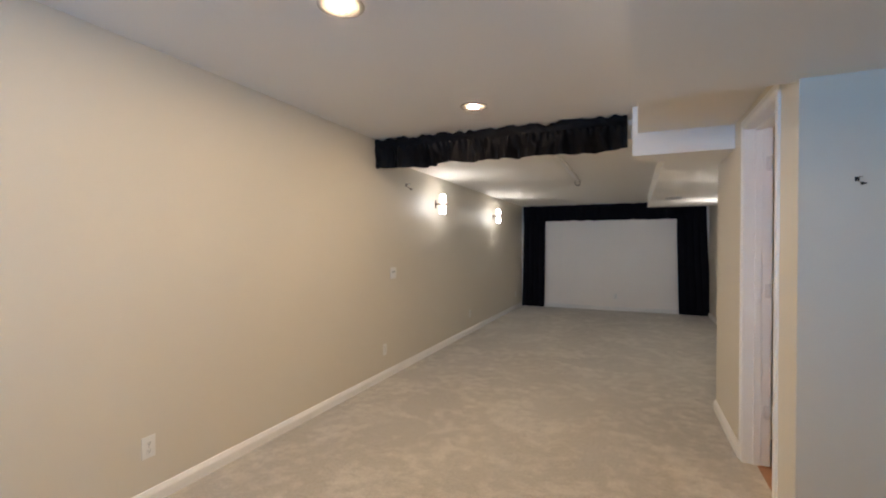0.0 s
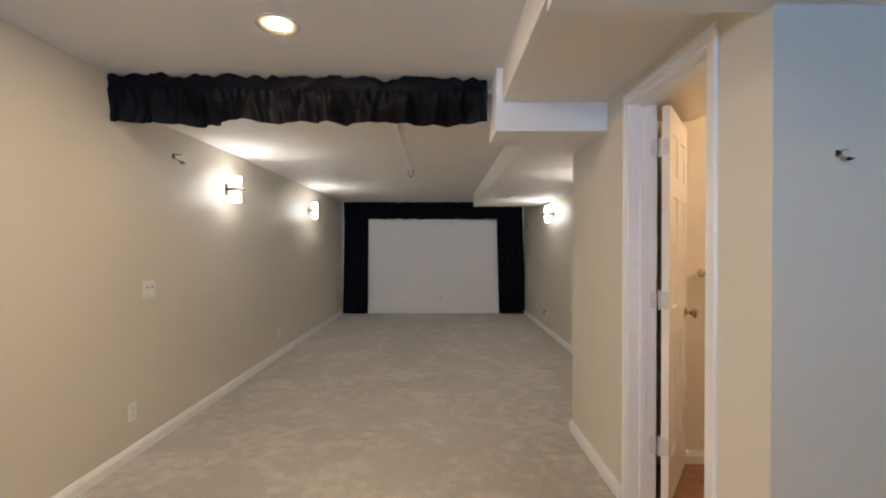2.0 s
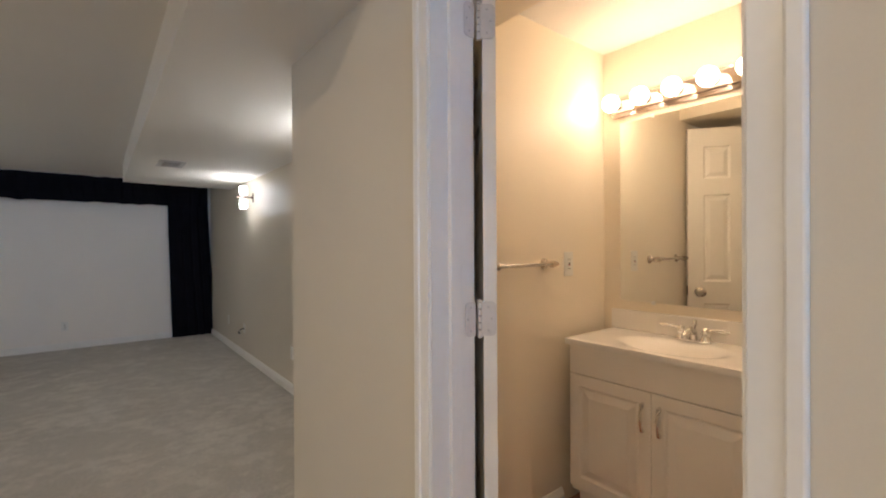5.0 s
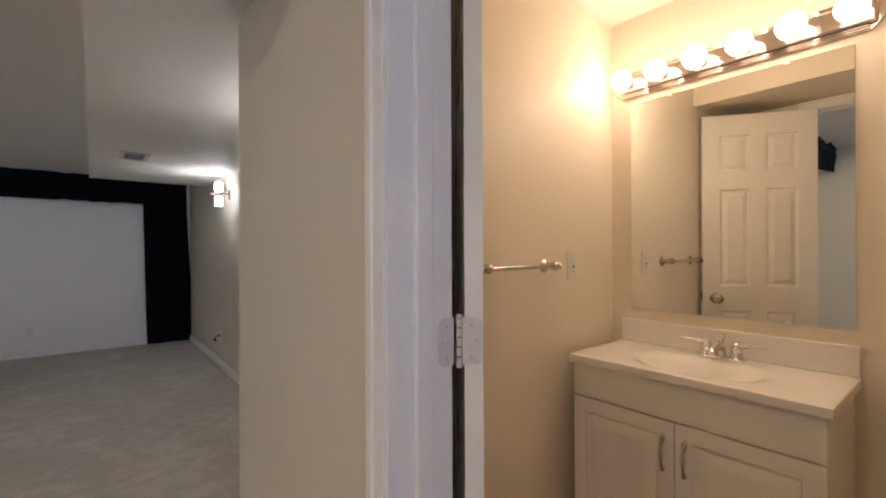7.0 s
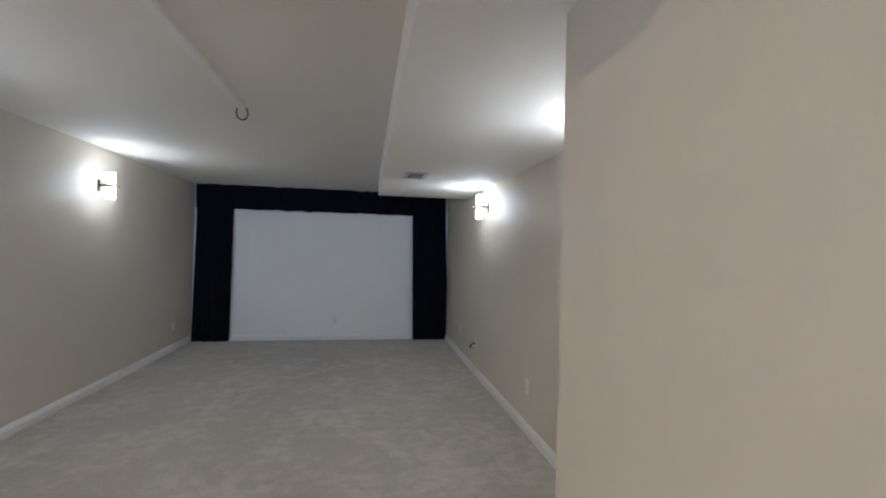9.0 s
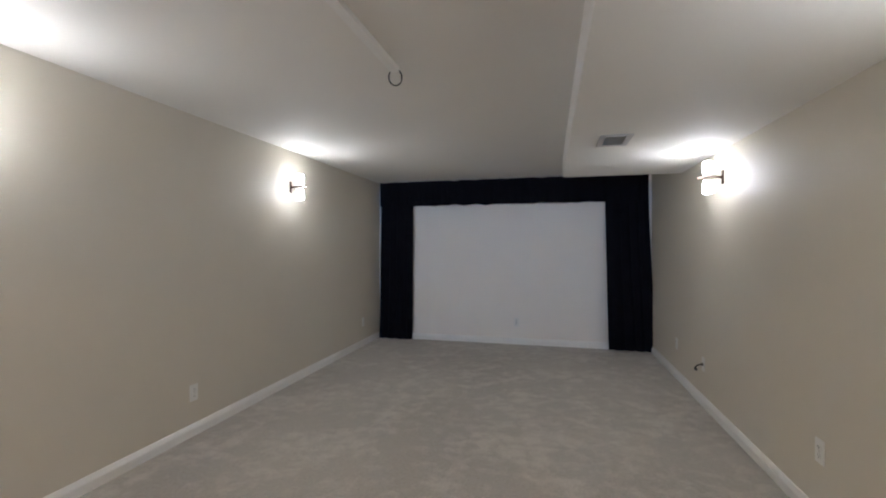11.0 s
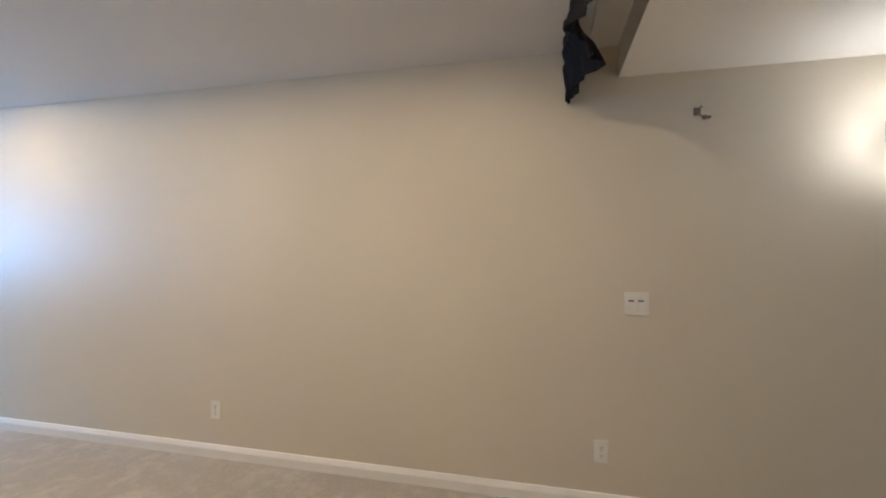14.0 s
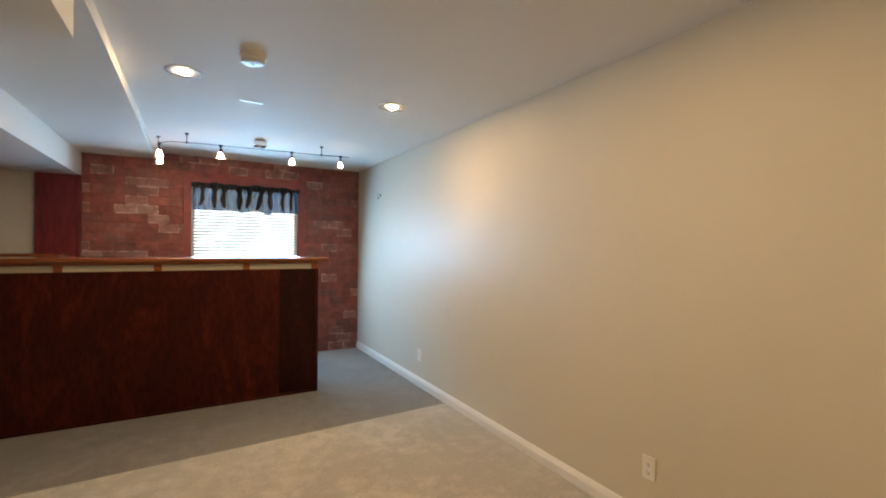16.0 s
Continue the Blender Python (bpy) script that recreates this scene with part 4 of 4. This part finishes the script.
for s in (1, -1):
    part("valve", turned([(0.024, 0.008), (0.022, 0.016), (0.018, 0.026), (0.017, 0.036), (0.02, 0.042), (0.015, 0.048), (0.016, 0.056), (0.011, 0.064), (0.002, 0.067)], "z", (0, s * 0.051, 0), 18), CHROME, fau, "", True)
    part("lever", tube([(0, s * 0.055, 0.056), (-0.001, s * 0.07, 0.057), (-0.002, s * 0.078, 0.058), (-0.004, s * 0.105, 0.06), (-0.005, s * 0.13, 0.061), (-0.005, s * 0.136, 0.061), (-0.005, s * 0.146, 0.061)], [0.008, 0.0055, 0.0075, 0.006, 0.0085, 0.006, 0.003], 12), CHROME, fau, "", True)

mir = thing("mirror", "frameless rectangular bathroom mirror held by clear clips", "mirror")
part("glass", block(MIRROR_X - 0.007, MIRROR_X - 0.001, 2.955, 3.703, 0.974, 1.90, 0.0008, segments=1), MIRROR, mir)
for y, z in ((3.53, 1.9), (3.13, 1.9), (3.53, 0.974), (3.13, 0.974)):
    part("clip", block(MIRROR_X - 0.012, MIRROR_X - 0.0005, y - 0.009, y + 0.009, z - 0.009, z + 0.009, 0.002), PLATE, mir)

lb = thing("vanity_light", "six-globe vanity light bar with a polished bronze back", "wall lamp")
LZ = 1.985
bb = bmesh.new()
outline = [(2.885 + (0.032 if a else 0.0), LZ - 0.056 + (0.0 if a else 0.032)) for a in (0, 1)] + [(3.765 - (0.0 if a else 0.032), LZ - 0.056 + (0.032 if a else 0.0)) for a in (0, 1)]
outline += [(y, 2 * LZ - z) for y, z in reversed(outline)]
face = bb.faces.new([bb.verts.new((MIRROR_X - 0.001, y, z)) for y, z in outline])
ext = bmesh.ops.extrude_face_region(bb, geom=[face])
bmesh.ops.translate(bb, verts=[v for v in ext["geom"] if isinstance(v, bmesh.types.BMVert)], vec=(-0.013, 0, 0))
part("back_bar", bb, BRONZE, lb)
part("front_channel", block(MIRROR_X - 0.032, MIRROR_X - 0.013, 2.90, 3.75, LZ - 0.038, LZ + 0.038, 0.008), BRONZE, lb)
for z in (LZ - 0.05, LZ - 0.042, LZ + 0.042, LZ + 0.05):
    part("rim_bead", block(MIRROR_X - 0.022, MIRROR_X - 0.013, 2.918, 3.732, z - 0.0032, z + 0.0032, 0.0024), BRONZE, lb)
for k in range(6):
    y = 3.70 - k * 0.15
    part("socket", turned([(0.021, -0.032), (0.021, -0.05), (0.017, -0.058), (0.017, -0.062)], "x", (MIRROR_X, y, LZ), 18), CHROME, lb, "", True)
    # globe split in two: the wall side is dimmed to limit wall glare
    ball = [(max(0.001, 0.0425 * math.sin(a)), -0.098 + 0.0425 * math.cos(a)) for a in [i * math.pi / 14 for i in range(15)]]
    bulb = part("globe_bulb", turned(ball[6:], "x", (MIRROR_X, y, LZ), 24), GLOBE, lb, "lit frosted globe bulb", True)
    part("globe_dimmed_rear", turned(ball[:7], "x", (MIRROR_X, y, LZ), 24), GLOBE_DIM_REAR, bulb, "wall side of the frosted globe, dimmed to spare the wall", True)

tb = thing("towel_bar", "brushed nickel towel bar with turned posts", "towel bar")
for x in (3.565, 3.93):
    part("post", turned([(0.026, 0), (0.026, -0.006), (0.015, -0.014), (0.011, -0.03), (0.016, -0.042), (0.016, -0.066), (0.009, -0.072), (0.001, -0.074)], "y", (x, TOWEL_Y, 1.175), 20), NICKEL, tb, "", True)
part("rail", tube([(3.545, TOWEL_Y - 0.055, 1.175), (3.948, TOWEL_Y - 0.055, 1.175)], 0.008, 14), NICKEL, tb, "", True)
for x, s in ((3.545, -1), (3.948, 1)):
    part("finial", turned([(0.008, 0), (0.012, s * 0.006), (0.011, s * 0.014), (0.002, s * 0.02)], "x", (x, TOWEL_Y - 0.055, 1.175), 14), NICKEL, tb, "", True)

# ---- bar ----
bar = thing("bar_counter", "dark cherry panelled bar with a red oak top", "bar")
BX0, BX1, BY = 0.92, 4.3, -1.262
part("front_panel", block(BX0, 1.255, BY - 0.03, BY, -0.007, 1.148, 0.0015), BAR_DARK, bar, "darker plain end board")
part("front_panel", block(1.256, BX1, BY - 0.03, BY, -0.007, 1.148, 0.0015), BAR_WOOD, bar, "dark stained plywood front")
part("end_panel", block(BX0 - 0.0, BX0 + 0.025, BY - 0.5, BY - 0.03, -0.007, 1.148, 0.002), BAR_WOOD, bar)
part("corner_trim", block(BX0 - 0.012, BX0 + 0.012, BY - 0.012, BY + 0.010, -0.007, 1.15, 0.003), BAR_WOOD, bar)
part("base_shoe", block(BX0 + 0.012, BX1, BY, BY + 0.012, -0.007, 0.014, 0.004), BAR_WOOD, bar)
part("top_rail", block(BX0 - 0.004, BX1, BY - 0.05, BY - 0.012, 1.148, 1.222), CREAM, bar, "cream frieze under the top")
part("frieze_cap", block(BX0 - 0.004, BX1, BY - 0.012, BY + 0.004, 1.196, 1.222, 0.002), BAR_TOP, bar)
for x in (0.945, 1.53, 2.178, 2.79, 3.42, 4.05):
    part("frieze_block", block(x - 0.026, x + 0.026, BY - 0.012, BY + 0.008, 1.146, 1.198, 0.003), BAR_TOP, bar)
part("counter_top", block(0.83, BX1, BY - 0.48, BY + 0.045, 1.222, 1.252, 0.007), BAR_TOP, bar, "glossy red oak bar top")
part("back_shelf", block(BX0 + 0.025, BX1, BY - 0.48, BY - 0.05, 0.8, 0.83, 0.003), BAR_WOOD, bar)
ret = thing("back_counter", "red oak ledge behind the bar along the wall", "counter")
part("ledge_top", block(3.0, 5.2, SOUTH + 0.053, SOUTH + 0.45, 1.235, 1.262, 0.005), BAR_TOP, ret)
part("ledge_body", block(3.02, 5.2, SOUTH + 0.053, SOUTH + 0.43, -0.007, 1.235, 0.003), BAR_WOOD, ret)

# ---- window ----
win = thing("window_1", "bright window with open white blinds and a dark valance", "window", kind="structure")
for nm, x0, x1, z0, z1 in (("window_frame", WX0, WX0 + 0.035, WZ0, WZ1), ("window_frame", WX1 - 0.035, WX1, WZ0, WZ1), ("window_head", WX0 + 0.035, WX1 - 0.035, WZ1 - 0.035, WZ1), ("window_sill", WX0 + 0.035, WX1 - 0.035, WZ0, WZ0 + 0.035)):
    part(nm, block(x0, x1, SOUTH - 0.135, SOUTH - 0.09, z0, z1, 0.003), TRIM, win)
for x0, x1 in ((WX0 + 0.035, WX1 - 0.035),):
    pane = part("pane", block(x0, x1, SOUTH - 0.115, SOUTH - 0.111, WZ0 + 0.035, WZ1 - 0.035), GLASS, win)
    pane.visible_shadow = False
wc = thing("window_casing", "brick-red painted wood casing round the window", "window casing", kind="structure")
for x0, x1, z0, z1 in ((WX0 - 0.07, WX0, WZ0 - 0.07, WZ1 + 0.07), (WX1, WX1 + 0.07, WZ0 - 0.07, WZ1 + 0.07), (WX0, WX1, WZ1, WZ1 + 0.07), (WX0, WX1, WZ0 - 0.07, WZ0)):
    part("casing_board", block(x0, x1, SOUTH - 0.011, SOUTH + 0.006, z0, z1, 0.003), CASING_RED, wc)
bl = thing("window_blind", "white horizontal slat blind in the window", "blind")
part("head_rail", block(WX0 + 0.01, WX1 - 0.01, SOUTH - 0.075, SOUTH - 0.025, WZ1 - 0.045, WZ1 - 0.002, 0.003), BLIND, bl)
slat_mesh = None
for k in range(26):
    z = WZ1 - 0.065 - k * 0.0365
    if slat_mesh is None:
        sb = block(WX0 + 0.012, WX1 - 0.012, -0.024, 0.024, -0.0013, 0.0013, 0.001, segments=1)
        bmesh.ops.rotate(sb, verts=sb.verts, cent=(0, 0, 0), matrix=Matrix.Rotation(radians(24), 3, "X"))
        slat_mesh = mesh_of("slat", sb, BLIND)
    so = new("slat", slat_mesh)
    so.parent = bl
    so.location = (0, SOUTH - 0.05, z)
for x in (0.95, 1.37, 1.79):
    part("ladder_cord", block(x - 0.001, x + 0.001, SOUTH - 0.051, SOUTH - 0.049, WZ0 + 0.04, WZ1 - 0.04), BLIND, bl)
part("bottom_rail", block(WX0 + 0.012, WX1 - 0.012, SOUTH - 0.072, SOUTH - 0.028, WZ0 + 0.02, WZ0 + 0.037, 0.003), BLIND, bl)
wv = thing("window_valance", "dark tie-up valance gathered on a rod over the window", "valance")
part("rod", tube([(WX0 - 0.01, SOUTH + 0.03, WZ1 - 0.03), (WX1 + 0.01, SOUTH + 0.03, WZ1 - 0.03)], 0.007, 10), BLACK_METAL, wv)
hb = cloth(WX1 - WX0, 0.06, 0.05, 0.014, 44.0, ragged=0.03, thick=0.002, nz=5, nx=200)
bmesh.ops.translate(hb, verts=hb.verts, vec=(WX0, SOUTH + 0.045, WZ1 + 0.012))
part("header", hb, TIE_CLOTH, wv, "dark gathered header ruffle", True)
wb = cloth(WX1 - WX0 - 0.02, 0.265, 0.075, 0.02, 31.0, ragged=0.035, thick=0.002, nz=14, nx=200)
bmesh.ops.translate(wb, verts=wb.verts, vec=(WX0 + 0.01, SOUTH + 0.03, WZ1 - 0.035))
part("cloth", wb, DRAPE_BLUE, wv, "thin dark cloth", True)
for k in range(9):
    x = WX0 + 0.07 + k * 0.128 + random.uniform(-0.03, 0.03)
    a, b = random.uniform(-0.03, 0.03), random.uniform(-0.035, 0.035)
    wide = random.uniform(0.75, 1.5)
    tie = tube([(x, SOUTH + 0.055, WZ1 - 0.03), (x + 0.4 * a, SOUTH + 0.062, WZ1 - 0.09), (x + a, SOUTH + 0.06, WZ1 - 0.18), (x + a + b, SOUTH + 0.058, WZ1 - random.uniform(0.24, 0.285))], [0.036 * wide, 0.017 * wide, 0.024 * wide, 0.012], 10)
    part("tie_ribbon", tie, TIE_CLOTH, wv, "", True)
backdrop = setting("backdrop", block(-1.2, 4.0, SOUTH - 1.6, SOUTH - 1.55, -0.5, 3.6), DAYLIGHT, "overexposed daylight outside the window", "backdrop")
wl = bpy.data.lights.new("window_light", "AREA")
wl.shape, wl.size, wl.size_y, wl.energy, wl.color = "RECTANGLE", WX1 - WX0 - 0.04, 0.7, WINDOW_LIGHT, (0.18, 0.49, 1.0)
new("window_light", wl).matrix_world = look((1.37, SOUTH + 0.09, 1.40), (1.37, 4, -0.3))

# ---- track lights ----
track = thing("track_light", "bent rail track light with five small glass spot heads", "track light")
TZ2 = 2.275
rail = [(0.55, -1.49, TZ2), (1.0, -1.555, TZ2), (1.5, -1.595, TZ2), (1.9, -1.63, TZ2), (2.12, -1.68, TZ2), (2.2, -1.78, TZ2), (2.225, -1.95, TZ2), (2.225, -2.3, TZ2)]
part("rail", tube(rail, 0.0032, 8), BLACK_METAL, track, "thin dark rail", True)
for x, y in ((0.82, -1.529), (1.99, -1.65), (2.22, -1.92)):
    part("standoff", turned([(0.016, CEIL), (0.016, CEIL - 0.012), (0.004, CEIL - 0.016), (0.004, TZ2 + 0.01), (0.011, TZ2 + 0.008), (0.011, TZ2 - 0.008)], "z", (x, y, 0), 14), BLACK_METAL, track, "", True)
part("feed_box", block(1.335, 1.445, -1.645, -1.535, CEIL - 0.06, CEIL, 0.006), CHROME, track, "square chrome power feed")
part("feed_stem", turned([(0.008, CEIL - 0.058), (0.008, TZ2)], "z", (1.39, -1.588, 0), 12), CHROME, track)
for x, y in ((0.635, -1.503), (1.10, -1.563), (1.72, -1.615), (2.205, -1.80), (2.225, -2.22)):
    hb = turned([(0.013, TZ2 + 0.008), (0.015, TZ2 - 0.012), (0.006, TZ2 - 0.018), (0.006, TZ2 - 0.032), (0.014, TZ2 - 0.036), (0.016, TZ2 - 0.056)], "z", (x, y, 0), 14)
    hd = part("spot_head", hb, BLACK_METAL, track, "", True)
    cone = turned([(0.039, TZ2 - 0.124), (0.038, TZ2 - 0.116), (0.031, TZ2 - 0.096), (0.022, TZ2 - 0.07), (0.017, TZ2 - 0.05)], "z", (x, y, 0), 20)
    bmesh.ops.delete(cone, geom=[f for f in cone.faces if len(f.verts) > 4], context="FACES_ONLY")
    part("shade", cone, SPOT_GLASS, hd, "clear glass cone open below", True)
    part("lens", turned([(0.008, TZ2 - 0.07), (0.013, TZ2 - 0.09), (0.014, TZ2 - 0.105), (0.009, TZ2 - 0.115), (0.001, TZ2 - 0.118)], "z", (x, y, 0), 18), SPOT, hd, "lit halogen bulb", True)

# ---- pieces: bathroom floor tiles, then bricks ----
tile_meshes = {}
for i in range(6):
    for j in range(6):
        x0, x1 = max(2.988, 3.133 + (i - 1) * 0.304), min(MIRROR_X, 3.432 + (i - 1) * 0.304)
        y0, y1 = max(BATH_S1, 3.3085 - (j - 1) * 0.304), min(TOWEL_Y, 3.6075 - (j - 1) * 0.304)
        if x1 - x0 > 0.02 and y1 - y0 > 0.02:
            key = (round(x1 - x0, 3), round(y1 - y0, 3))
            if key not in tile_meshes:
                tile_meshes[key] = mesh_of("tile", block(-key[0] / 2, key[0] / 2, -key[1] / 2, key[1] / 2, -0.006, 0.0, 0.0015, segments=1), TILE)
            ob = new("tile", tile_meshes[key])
            ob.parent = bath_floor
            ob.location = ((x0 + x1) / 2, (y0 + y1) / 2, 0.001)

BW, BH, GAP = 0.197, 0.099, 0.0065
brick_meshes = {}


def brick(x0, x1, z0, z1):
    key = (round(x1 - x0, 3), round(z1 - z0, 3))
    if key not in brick_meshes:
        w, h = key
        brick_meshes[key] = mesh_of("brick", block(-w / 2, w / 2, -0.016, -0.008, -h / 2, h / 2, 0.0025, segments=1), BRICK)
    ob = new("brick", brick_meshes[key])
    ob.parent = wall_south
    ob.location = ((x0 + x1) / 2, SOUTH + random.uniform(-0.002, 0.002), (z0 + z1) / 2 + random.uniform(-0.0015, 0.0015))


hole = (WX0 - 0.075, WX1 + 0.075, WZ0 - 0.075, WZ1 + 0.075)
row_z, row = 0.0, 0
while row_z < CEIL - 0.02:
    z0, z1 = row_z + GAP / 2, min(row_z + BH - GAP / 2, CEIL - 0.003)
    x = -(BW / 2) * (row % 2)
    while x < BRICK_X1 - 0.01:
        x0, x1 = max(0.003, x + GAP / 2), min(BRICK_X1 - 0.003, x + BW - GAP / 2)
        x += BW
        spans = [(x0, x1)]
        if z1 > hole[2] + 0.02 and z0 < hole[3] - 0.02:
            spans = [(x0, min(x1, hole[0])), (max(x0, hole[1]), x1)]
        for a, b in spans:
            if b - a > 0.03 and z1 - z0 > 0.02:
                brick(a, b, z0, z1)
    row_z += BH
    row += 1
